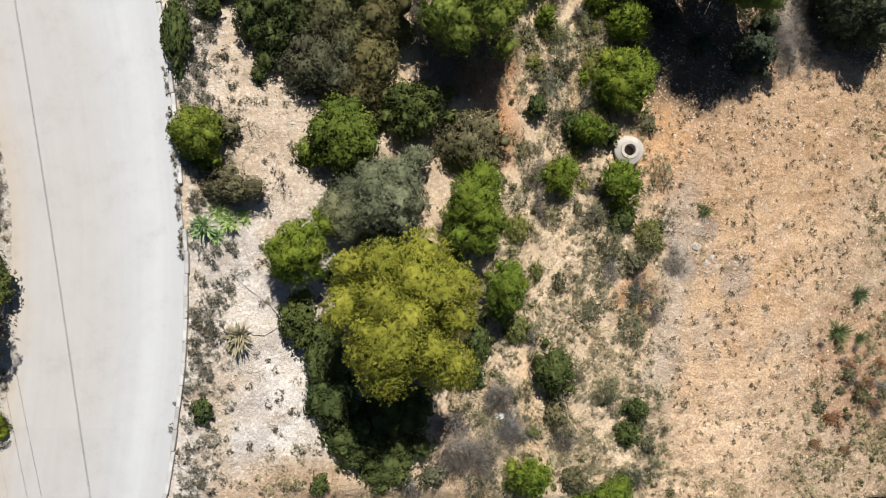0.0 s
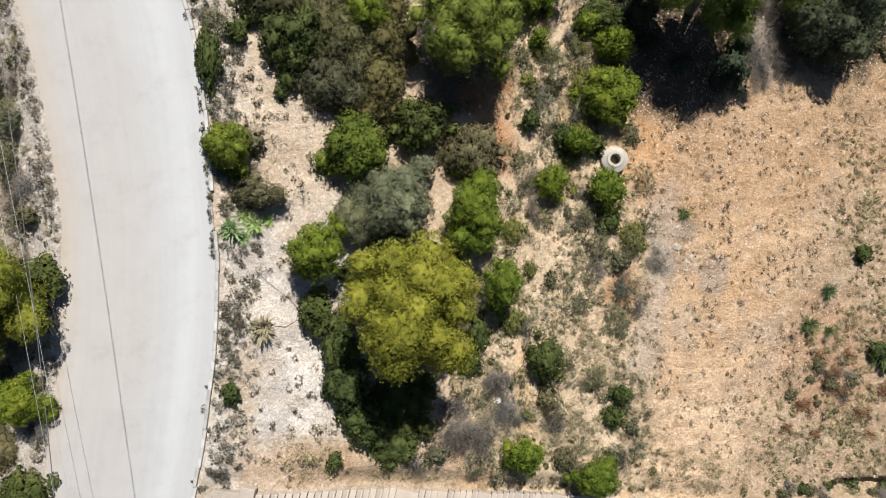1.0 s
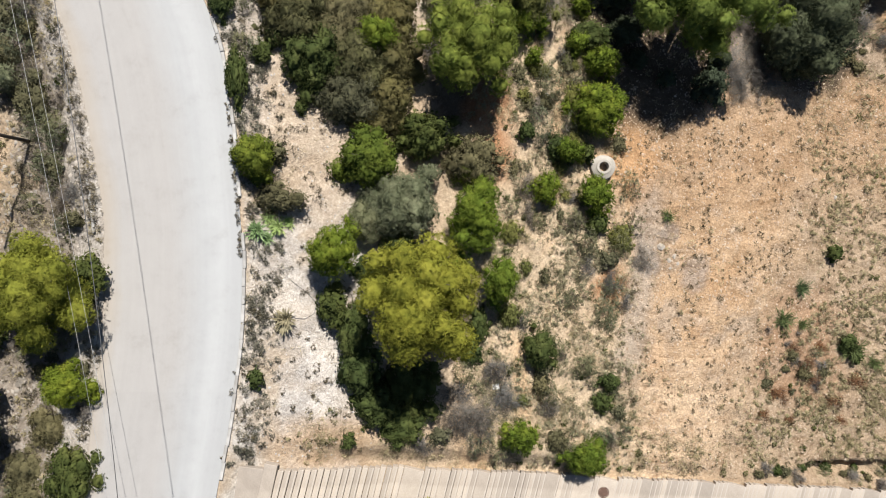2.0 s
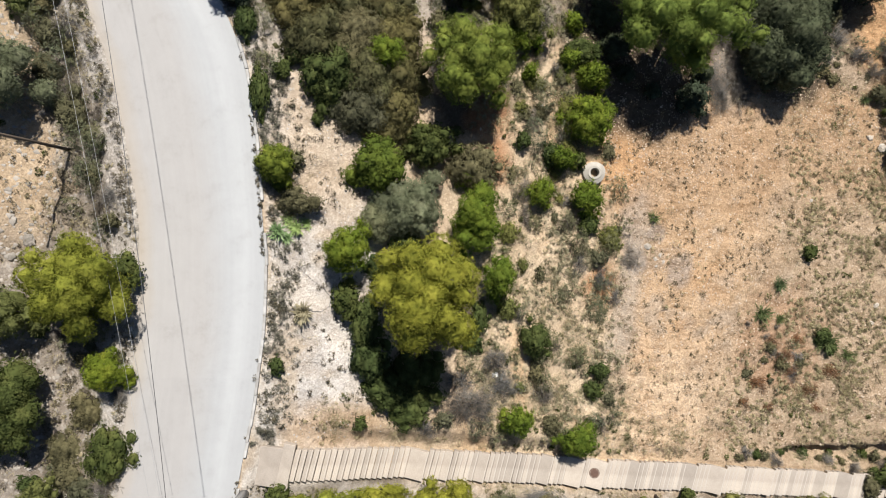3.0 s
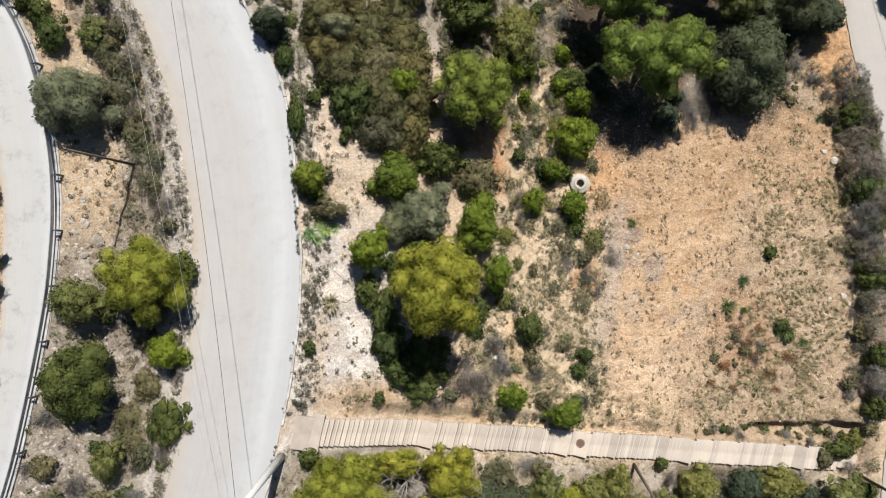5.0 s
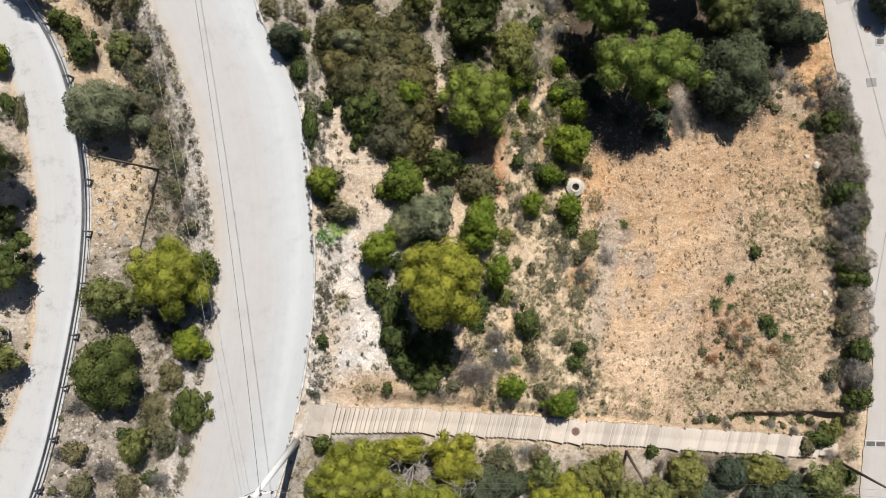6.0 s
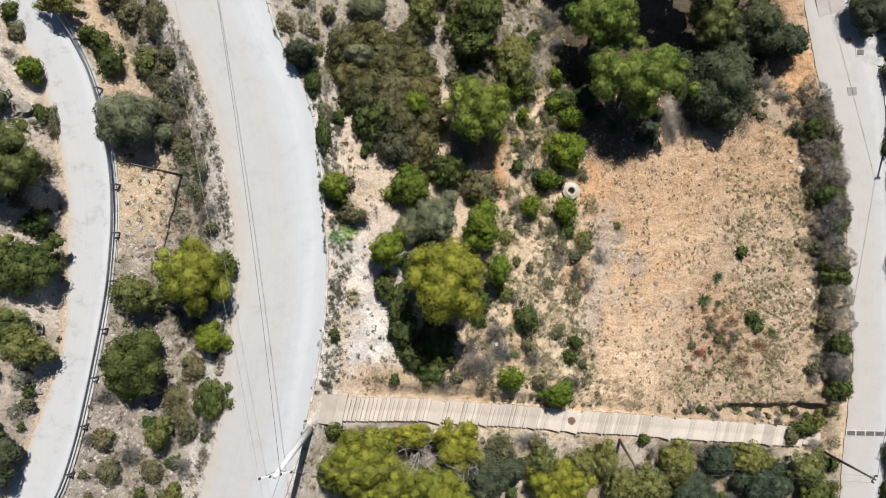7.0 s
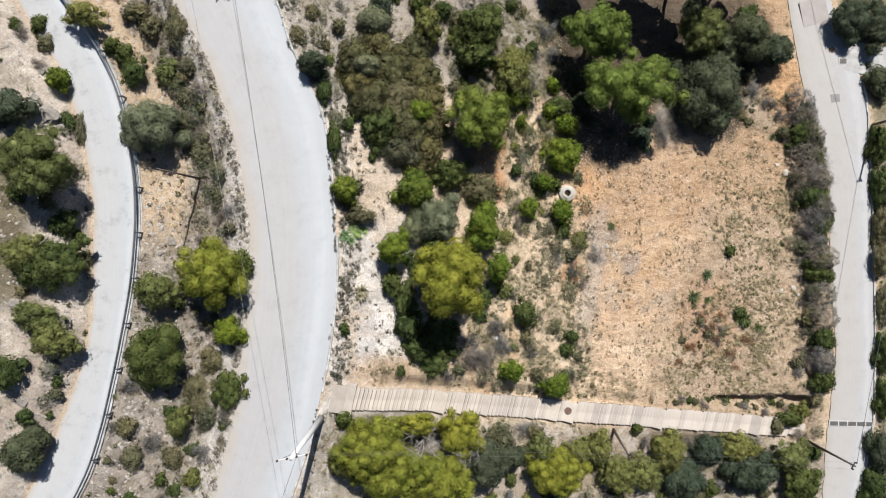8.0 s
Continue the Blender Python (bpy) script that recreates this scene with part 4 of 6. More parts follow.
plant("grey_thicket", 37.3, 11.9, 1.48, 1.87, 1.6)
plant("grey_thicket", 36.8, 10.1, 1.81, 1.87, 1.5)
plant("dead_brush", 38.1, 9.2, 1.42, 1.61, 1.6)
plant("grey_thicket", 36.9, 7.7, 1.80, 1.80, 1.7)
plant("grey_thicket", 38.2, 7.1, 1.35, 1.55, 1.7)
plant("lentisk", 37.1, 5.6, 1.29, 1.68, 1.7)
plant("grey_thicket", 38.2, 4.4, 1.55, 1.87, 1.6)
plant("grey_thicket", 37.4, 2.9, 1.68, 1.81, 1.5)
plant("dead_brush", 38.2, 1.7, 1.74, 1.55, 1.8)
plant("grey_thicket", 37.7, 0.5, 1.36, 1.42, 1.3)
plant("grey_thicket", 38.2, -1.0, 1.48, 1.67, 1.9)
plant("lentisk", 38.0, -2.5, 1.68, 1.68, 1.5)
plant("grey_thicket", 38.2, -5.0, 1.68, 1.74, 1.6)
plant("grey_thicket", 38.2, -7.3, 1.67, 1.61, 1.8)
plant("lentisk", 38.2, -9.7, 1.29, 1.67, 1.9)
plant("grey_thicket", 37.9, -11.5, 1.42, 1.74, 1.9)
plant("grey_thicket", 38.2, -12.2, 1.36, 1.61, 1.6)
plant("lentisk", 38.2, -14.0, 1.55, 1.68, 1.3)
plant("pine", -8.8, -17.6, 3.21, 2.69, 4.6)
plant("pine", -7.3, -16.2, 1.70, 1.50, 4.0)
plant("pine", -0.4, -17.0, 2.30, 2.40, 4.2)
plant("pine", -4.4, -16.1, 1.9, 1.1, 3.4)
plant("pine", -4.2, -20.2, 2.4, 1.7, 4.0)
plant("dull_bush", -11.0, -18.6, 1.6, 2.0, 2.6)
plant("holm", 4.3, -20.0, 1.7, 1.4, 2.2)
plant("dull_bush", 11.3, -20.2, 1.7, 1.5, 2.4)
plant("pine", -6.5, -20.3, 4.21, 2.63, 4.4)
plant("pine", -2.1, -21.3, 3.24, 2.70, 4.2)
plant("holm", 2.0, -20.6, 2.6, 2.3, 3.2)
plant("heath", 3.8, -18.8, 1.72, 1.49, 1.4)
plant("dull_bush", 7.3, -19.4, 1.60, 1.49, 2.4)
plant("pine", 8.8, -21.5, 3.3, 2.5, 3.6)
plant("dull_bush", 13.4, -19.9, 1.41, 1.88, 2.4)
plant("lentisk", 17.8, -18.6, 0.73, 0.61, 0.8)
plant("dull_bush", 21.2, -20.9, 2.07, 2.43, 2.4)
plant("dull_bush", 18.7, -23.2, 2.04, 2.04, 2.2)
plant("dull_bush", 15.6, -22.9, 2.37, 2.13, 2.4)
plant("dull_bush", 29.3, -21.1, 2.53, 1.77, 2.2)
plant("holm", 25.9, -21.2, 1.88, 1.88, 2.0)
plant("holm", 30.5, -23.8, 3.48, 2.15, 2.6)
plant("dull_bush", 34.7, -22.0, 2.05, 2.05, 2.2)
plant("lentisk", 35.7, -24.7, 2.31, 2.18, 2.0)
plant("holm", 23.2, -24.5, 2.70, 1.97, 2.4)
plant("lentisk", -11.0, -15.5, 1.06, 0.96, 1.0)
plant("lentisk", 35.3, -18.5, 1.68, 0.90, 1.4)
plant("heath", 33.9, -19.2, 0.78, 1.17, 1.0)
plant("dead_brush", 6.0, -18.0, 2.32, 1.16, 0.7)
plant("pine", -21.7, -2.1, 3.07, 3.07, 5.0)
plant("dull_bush", -27.1, -3.9, 1.98, 2.08, 3.2)
plant("lentisk", -27.4, -9.7, 2.96, 3.22, 3.4, 1.4)
plant("young_pine", -20.8, -7.4, 1.32, 1.32, 2.0)
plant("dull_bush", -25.7, -15.7, 1.22, 1.49, 2.2)
plant("olive", -27.6, 10.4, 2.8, 2.6, 3.6, 1.1)
plant("lentisk", -30.4, 16.9, 0.95, 1.16, 1.4)
plant("lentisk", -29.6, 15.4, 1.16, 1.58, 1.4)
plant("lentisk", -31.4, 17.7, 0.95, 0.85, 1.3)
plant("dull_bush", -26.8, 15.6, 1.28, 1.28, 1.1)
plant("dull_bush", -33.3, 20.0, 1.66, 1.35, 2.6)
plant("lentisk", -19.6, -1.4, 1.17, 1.17, 1.3)
plant("heath", -25.7, 19.5, 1.1, 1.9, 0.8)
plant("heath", -29.6, 20.9, 1.59, 0.95, 1.0)
plant("heath", -28.4, 19.7, 1.28, 1.17, 1.0)
plant("lentisk", -21.1, -12.7, 1.61, 1.93, 0.9)
plant("dull_bush", -24.6, -20.8, 0.86, 0.97, 1.2)
plant("sage", -26.0, 14.5, 1.08, 1.08, 0.7)
plant("heath", -25.1, 13.3, 1.08, 1.08, 0.7)
plant("sage", -24.7, 11.8, 1.20, 1.20, 0.7)
plant("dead_brush", -24.2, 10.0, 1.30, 1.30, 0.7)
plant("heath", -23.9, 8.5, 1.19, 1.19, 0.7)
plant("sage", -23.3, 7.0, 1.08, 1.08, 0.7)
plant("heath", -25.5, 11.2, 1.08, 1.08, 0.7)
plant("sage", -22.7, 4.7, 1.08, 1.08, 0.7)
plant("dead_brush", -22.0, 2.9, 0.97, 0.97, 0.7)
plant("heath", -24.9, 16.1, 0.87, 0.87, 0.7)
plant("dead_brush", -26.3, 16.7, 0.97, 0.97, 0.7)
plant("dead_brush", -24.2, 13.1, 0.87, 0.87, 0.7)
plant("sage", -22.2, 6.9, 0.76, 0.76, 0.7)
plant("heath", -22.8, -10.2, 1.41, 1.41, 0.7)
plant("heath", -24.4, -12.8, 1.41, 1.41, 0.7)
plant("heath", -24.2, -14.4, 1.20, 1.20, 0.7)
plant("heath", -30.4, -16.1, 1.06, 1.06, 0.7)
plant("dead_brush", -28.7, -17.6, 1.17, 1.17, 0.7)
plant("heath", -30.2, -19.0, 1.28, 1.28, 0.7)
plant("heath", -23.3, -15.3, 1.08, 1.08, 0.7)
plant("dead_brush", -23.6, -18.4, 1.19, 1.19, 0.7)
plant("heath", -26.7, -19.2, 1.08, 1.08, 0.7)
plant("dead_brush", -20.4, -9.2, 0.86, 0.86, 0.7)
plant("dead_brush", -21.4, -14.7, 1.08, 1.08, 0.7)
plant("dark_pine", -35.4, 6.8, 3.2, 3.3, 5.0)
plant("carob", -35.8, 14.6, 1.14, 1.25, 1.6)
plant("lentisk", -35.0, 2.0, 1.26, 1.36, 1.3)
plant("lentisk", -35.5, -1.6, 3.40, 2.37, 2.4)
plant("dull_bush", -37.5, -0.6, 2.05, 1.74, 2.6)
plant("dull_bush", -35.2, -7.9, 1.86, 1.96, 2.6)
plant("dull_bush", -37.0, -6.0, 2.08, 1.56, 1.6)
plant("lentisk", -38.9, -10.7, 1.43, 1.84, 2.4)
plant("holm", -38.0, -17.6, 2.05, 2.25, 2.6)
plant("holm", -38.6, 11.6, 1.84, 1.84, 2.6)
plant("lentisk", -38.0, 19.7, 0.84, 1.05, 0.8)
plant("heath", -37.4, 18.0, 0.84, 0.94, 0.7)
plant("heath", -34.3, 10.3, 0.53, 1.59, 0.6)
plant("holm", 41.3, 24.4, 2.18, 2.69, 2.6)
plant("holm", 44.2, 23.7, 1.42, 3.87, 2.2)
plant("holm", 44.8, 18.0, 1.55, 1.94, 2.0)
plant("lentisk", 44.6, 11.1, 1.17, 2.60, 1.6)
plant("lentisk", 44.8, 6.6, 1.17, 2.60, 1.6)
plant("heath", 44.9, 2.3, 1.17, 2.61, 1.4)
plant("heath", 44.6, -1.3, 1.17, 1.95, 1.6)
plant("lentisk", 44.9, -11.1, 1.17, 2.60, 1.4)
plant("lentisk", 44.9, -16.0, 1.17, 2.61, 1.4)
plant("heath", 45.1, -6.2, 1.05, 2.62, 1.0)
plant("holm", 44.1, -21.3, 1.42, 2.59, 2.0)
plant("lentisk", 43.4, -25.6, 1.43, 2.60, 1.6)
# undergrowth of the wood along the upper end of the slope
ug = random.Random(23)
for ux, uy, ur in ((17.7, 11.0, 1.35), (12.4, 12.6, 0.8), (14.6, 11.4, 0.7), (18.6, 12.9, 0.9), (10.9, 16.6, 1.2), (11.6, 14.4, 1.1)):
    plant("holm", ux, uy, ur, ur * 0.9, ur * 1.1)
for x0, x1, y0, y1, count in ((-1.5, 9.5, 13.5, 27, 15), (24, 31.0, 18, 27, 14), (-9, -1, 19, 27, 10)):
    for k in range(count):
        sp = ug.choice(("lentisk", "sage", "heath", "sage", "dull_bush", "dead_brush") if x0 > -5 and x1 < 12 else ("lentisk", "lentisk", "holm", "heath"))
        r_ = ug.uniform(0.6, 1.25)
        plant(sp, ug.uniform(x0, x1), ug.uniform(y0, y1), r_, r_ * ug.uniform(0.85, 1.15), r_ * ug.uniform(0.9, 1.3))

for k in range(34):
    hy = -13.5 + 28.5 * (k + ug.uniform(-0.4, 0.4)) / 34
    hx = float(EAST_W(hy)) - ug.uniform(0.9, 4.3)
    hr = ug.uniform(0.6, 1.05)
    plant(("dead_brush", "heath", "sage")[k % 3] if hx < EAST_W(hy) - 2.0 else "grey_thicket" if k % 3 else "heath", hx, hy, hr, hr * 1.15, hr * ug.uniform(0.9, 1.3))
for k in range(46):
    hy = -6.0 + 30.0 * (k + ug.uniform(-0.4, 0.4)) / 46
    a_, b_ = float(LEFT_E(hy)), float(MAIN_W(hy))
    hr = ug.uniform(0.35, 0.75)
    plant(("heath", "sage", "dead_brush", "sage")[k % 4], a_ + (b_ - a_) * ug.uniform(0.5, 0.84), hy, hr, hr * ug.uniform(0.8, 1.2), hr * ug.uniform(0.8, 1.1))
for k in range(96):
    hx = -11.5 + 50.0 * (k + ug.uniform(-0.5, 0.5)) / 96
    hr = ug.uniform(0.4, 1.1)
    plant(("heath", "sage", "dead_brush", "lentisk", "sage", "dead_brush", "dull_bush")[k % 7], hx, stair_y(hx) - 1.9 - ug.uniform(0.2, 7.5), hr, hr * ug.uniform(0.8, 1.2), hr * ug.uniform(0.8, 1.3))
for k in range(18):
    hx = 22.0 + 15.0 * (k + ug.uniform(-0.4, 0.4)) / 18
    hr = ug.uniform(0.35, 0.65)
    plant(("heath", "dead_brush", "lentisk")[k % 3], hx, stair_y(hx) + ug.uniform(1.5, 2.6), hr, hr * 0.9, hr * ug.uniform(0.7, 1.1))
# pines beyond the view, added for the shade they cast over the wood
for tx, ty, tr, th in ((11.0, 28.5, 3.2, 9.0), (16.6, 26.8, 3.2, 9.6), (21.6, 26.8, 3.4, 10.2), (19.0, 29.5, 3.2, 10.5), (27.5, 28.5, 3.0, 8.0)):
    plant("green_pine", tx, ty, tr, tr * 0.95, th, 0.25)
for tx, ty, tr, th in ((22.2, 14.6, 1.5, 1.5), (21.4, 12.6, 1.4, 1.1), (21.2, 16.4, 1.2, 1.2), (20.4, 11.6, 1.0, 0.7), (22.8, 12.2, 0.9, 0.7), (34.2, 14.6, 0.9, 0.7), (33.0, 15.9, 1.0, 0.8), (8.9, 19.0, 1.0, 1.0), (7.6, 21.5, 1.2, 1.0), (6.8, 18.6, 0.9, 0.8), (28.6, 15.4, 1.2, 0.8), (31.0, 17.0, 1.1, 0.8)):
    plant("dead_brush", tx, ty, tr, tr, th)
for tx, ty, tr, th in ((8.2, 13.2, 0.7, 1.2), (5.7, 14.2, 0.65, 1.1), (5.4, 12.1, 0.6, 1.0), (8.6, 15.9, 0.7, 1.0)):
    plant("young_pine", tx, ty, tr, tr, th)
# loose scrub in rows down the middle of the slope
for k in range(52):
    row = ug.choice((6.0, 7.2, 8.8, 10.6, 11.4, 4.2))
    hy = ug.uniform(-13.0, 13.0)
    hx = row - 0.05 * hy + ug.gauss(0, 0.45)
    if math.hypot(hx - 9.8, hy - 5.2) < 1.9 or (hx < 5.2 and hy > 3):
        continue
    hr = ug.uniform(0.3, 0.75)
    plant(ug.choice(("sage", "sage", "heath", "dead_brush", "dull_bush")), hx, hy, hr, hr * ug.uniform(0.9, 1.5), hr * ug.uniform(0.6, 1.0))
for k in range(54):
    hy = 1.5 + 14.5 * (k + ug.random()) / 54
    hx = ug.choice((4.6, 5.6, 6.4, 7.4, 8.3, 9.0)) + 0.04 * (8 - hy) + ug.gauss(0, 0.35)
    if math.hypot(hx - 9.8, hy - 5.2) < 1.7:
        continue
    hr = ug.uniform(0.28, 0.62)
    plant(ug.choice(("sage", "dull_bush", "dead_brush", "sage", "heath")), hx, hy, hr, hr * ug.uniform(1.0, 1.7), hr * ug.uniform(0.6, 1.0))
for k in range(16):
    hr = ug.uniform(0.45, 0.95)
    plant(("dead_brush", "sage", "heath", "lentisk")[k % 4], -0.6 + ug.gauss(0, 0.6), 12.2 + 8.0 * k / 16, hr, hr * 1.2, hr * ug.uniform(0.6, 1.0))
for k in range(14):
    hy = ug.uniform(11.0, 21.0)
    hr = ug.uniform(0.4, 0.8)
    plant(("heath", "sage", "lentisk")[k % 3], float(MAIN_E(hy)) + ug.uniform(0.7, 3.2), hy, hr, hr * 1.2, hr * ug.uniform(0.6, 1.0))
# rough growth on the rocky strip and on the bank above the upper lane
for k in range(44):
    hy = ug.uniform(-24.0, -5.0)
    a_, b_ = float(LEFT_E(hy)) + 0.9, float(MAIN_W(hy)) - 0.7
    hx = a_ + (b_ - a_) * ug.random()
    if math.hypot(hx + 27.4, hy + 9.7) < 3.0:
        continue
    hr = ug.uniform(0.35, 0.9)
    plant(ug.choice(("heath", "sage", "dead_brush", "sage", "lentisk")), hx, hy, hr, hr * ug.uniform(0.8, 1.2), hr * ug.uniform(0.6, 1.0))
for k in range(40):
    hy = ug.uniform(-24.0, 20.0)
    hr = ug.uniform(0.35, 0.9)
    plant(ug.choice(("heath", "sage", "dead_brush", "lentisk")), float(LEFT_W(hy)) - 0.6 - 6.0 * ug.random() ** 1.4, hy, hr, hr * ug.uniform(0.8, 1.2), hr * ug.uniform(0.6, 1.0))
for tx, ty, tr in ((0.9, -7.6, 0.8), (0.6, -8.9, 0.7), (1.6, -8.6, 0.6), (-0.6, -11.6, 0.7), (-1.8, -12.0, 0.6), (2.0, -12.2, 0.7), (6.4, -10.4, 0.9), (7.0, -12.4, 0.8), (3.2, -13.0, 0.6), (5.9, -8.7, 0.7)):
    plant(ug.choice(("dead_brush", "sage", "heath")), tx, ty, tr, tr, tr * 0.8)
for k in range(30):
    hy = 16.0 + 9.0 * ug.random()
    hx = ug.uniform(float(MAIN_E(hy)) + 0.8, 8.5)
    hr = ug.uniform(0.35, 0.85)
    plant(ug.choice(("sage", "dead_brush", "heath", "sage", "lentisk")), hx, hy, hr, hr * ug.uniform(0.9, 1.3), hr * ug.uniform(0.6, 1.0))
for tx, ty, tr, kind_ in ((36.8, -17.5, 1.0, "dull_bush"), (37.9, -16.4, 0.7, "heath"), (38.0, -19.6, 0.7, "sage"), (36.4, -20.3, 0.9, "dead_brush"), (37.4, -21.8, 0.9, "lentisk"), (33.0, -17.0, 0.5, "sage"), (30.5, -16.9, 0.5, "heath"), (28.2, -16.7, 0.5, "sage")):
    plant(kind_, tx, ty, tr, tr, tr)
for k in range(16):
    hr = ug.uniform(0.3, 0.6)
    plant(ug.choice(("sage", "heath", "dead_brush")), ug.uniform(29.0, 35.4), ug.uniform(13.2, 17.0), hr, hr * 1.1, hr * 0.8)
# withered brown bushes in the lower field
for tx, ty, tr in ((25.9, -8.4, 0.9), (25.0, -7.3, 0.6), (23.9, -10.4, 0.8), (28.6, -11.2, 0.7), (30.4, -9.9, 0.7), (26.8, -9.6, 0.6), (22.6, -11.8, 0.5), (27.4, -7.2, 0.5), (24.8, -12.4, 0.5), (29.2, -12.8, 0.5)):
    plant("brown_brush", tx, ty, tr, tr * 0.8, tr * 0.5)
# green border of the hedge towards the lower lane
for k in range(15):
    hy = -3.0 + 19.0 * (k + ug.uniform(-0.4, 0.4)) / 15
    hr = ug.uniform(0.6, 1.0)
    plant(("lentisk", "carob", "lentisk")[k % 3], float(EAST_W(hy)) - 0.55 - ug.uniform(0, 0.7), hy, hr, hr * 1.2, hr * 1.2)
for tx, ty, tr in ((-10.2, 16.6, 1.9), (-8.2, 17.8, 2.0), (-6.2, 17.0, 2.0), (-4.6, 18.4, 1.8), (-9.6, 14.6, 1.7), (-3.8, 15.6, 1.7)):
    plant("maquis", tx, ty, tr, tr, 1.7)

for k in range(22):
    hr = ug.uniform(0.22, 0.5)
    plant(("heath", "dead_brush", "sage")[k % 3], ug.gauss(25.3, 1.9), ug.gauss(-9.6, 1.9), hr, hr * ug.uniform(0.8, 1.2), hr * ug.uniform(0.5, 0.9))


def bare_tree(x, y, h, spread, seed):
    """A leafless tree: trunk, forking limbs and fine twigs."""
    r_ = random.Random(seed)
    ob = thing("bare_tree", pose(x, y, ground_at(x, y)), "tall bare tree with bleached grey branches among pines", "tree")
    trunk = part("trunk", tubes_mesh("trunk", [([(0, 0, -0.4), (0.05, 0.02, h * 0.2), (0.12, -0.05, h * 0.42)], [0.15, 0.12, 0.10])], M_TWIG, 7), None, ob)
    for k in range(9):
        a0 = k * 2.4 + r_.uniform(-0.4, 0.4)
        reach = spread * r_.uniform(0.55, 1.0)
        p0 = Vector((0.08, -0.02, h * r_.uniform(0.18, 0.42)))
        p2 = Vector((math.cos(a0) * reach, math.sin(a0) * reach, h * r_.uniform(0.6, 1.0)))
        p1 = p0.lerp(p2, 0.5) + Vector((r_.uniform(-0.2, 0.2), r_.uniform(-0.2, 0.2), 0.25))
        twigs = [([p0, p1, p2], [0.06, 0.04, 0.012])]
        for j in range(11):
            u = r_.uniform(0.3, 1.0)
            q0 = p0.lerp(p1, u * 2) if u < 0.5 else p1.lerp(p2, u * 2 - 1)
            d = Vector((r_.gauss(0, 0.5), r_.gauss(0, 0.5), r_.uniform(0.0, 0.6)))
            q1 = q0 + d * 0.9
            twigs.append(([q0, q0 + d * 0.5 + Vector((0, 0, 0.05)), q1], [0.022, 0.014, 0.006]))
            for i in range(3):
                w = q0.lerp(q1, r_.uniform(0.4, 1.0))
                twigs.append(([w, w + Vector((r_.gauss(0, 0.22), r_.gauss(0, 0.22), r_.uniform(-0.05, 0.3)))], [0.010, 0.004]))
        part("limb", tubes_mesh("limb", twigs, M_TWIG, 4), None, trunk)
    return ob


bare_tree(-3.9, -17.6, 4.4, 2.3, 77)
bare_tree(0.2, -18.3, 4.3, 1.5, 78)


# ---- kerbs ----
def kerb(name, f, zf, y0, y1, label, side, width=0.2, rise=0.12, step=1.0, skip=(), lost=0.0):
    """A row of kerb stones along a road's edge."""
    top = thing(name, Matrix.Identity(4), label, "kerb", kind="structure")
    bm = box_bm(width, step - 0.008, 0.5, (0, 0, -0.25), 0.02)
    me = bpy.data.meshes.new("kerb_stone")
    bm.to_mesh(me)
    bm.free()
    me.materials.append(M_KERB)
    rng = random.Random(7)
    y = y0
    gap = 0
    while y < y1:
        x0, x1 = float(f(y)), float(f(y + step * 0.97))
        ang = math.degrees(math.atan2(-(x1 - x0), step * 0.97))
        yc = y + step * 0.485
        if gap <= 0 and rng.random() < lost:
            gap = rng.randint(1, 2)
        gap -= 1
        if gap < 0 and not any(a < yc < b for a, b in skip):
            ob = new("kerb_stone", me)
            ob.parent = top
            ob.matrix_basis = pose((x0 + x1) / 2 + side * (width / 2 + 0.004) + rng.uniform(-0.03, 0.03), yc, float(zf(yc)) + rise + rng.uniform(-0.02, 0.015), rng.uniform(-1, 1), rng.uniform(-2, 2), ang)
        y += step * math.cos(math.radians(ang))
    return top


kerb("kerb_main_east", MAIN_E, main_z, -30, 24, "worn pale concrete kerb stones along the road", 1, 0.18, 0.11, 1.0, ((-15.3, -12.6),), 0.05)
kerb("kerb_main_west", lambda y: MAIN_W(y) - 0.45 - 0.15 * np.sin(np.asarray(y) * 0.4), main_z, -14, 3, "half-buried pale kerb stones in weeds", -1, 0.16, 0.0, 1.0, ((-1.5, 1.0), (-8.5, -7)))
kerb("kerb_lower_east", EAST_E, east_z, -30, 18, "low concrete kerb along the lower lane", 1, 0.18, 0.15)
kerb("kerb_upper_east", LEFT_E, left_z, -24, 26, "narrow concrete edge under the guard rail", 1, 0.35, 0.06, 2.0)

# ---- stair ----
stair = thing("stair", Matrix.Identity(4), "long pale concrete stair with landings down the slope", "stairs", kind="structure")
stair_angle = math.degrees(math.atan(STAIR_DIR))


def slab_mesh(name, length, width, depth, material):
    bm = box_bm(length - (0.05 if length < 0.5 else 0.03), width, depth, (length / 2, 0, -depth / 2), 0.018)
    m = bpy.data.meshes.new(name)
    bm.to_mesh(m)
    bm.free()
    m.materials.append(material)
    return m


slabs = {}
nose_bm = box_bm(0.10, STAIR_W + 0.03, 0.07, (0, 0, -0.04), 0.02)
nose = bpy.data.meshes.new("nosing")
nose_bm.to_mesh(nose)
nose_bm.free()
nose.materials.append(M_NOSE)
jit = random.Random(11)
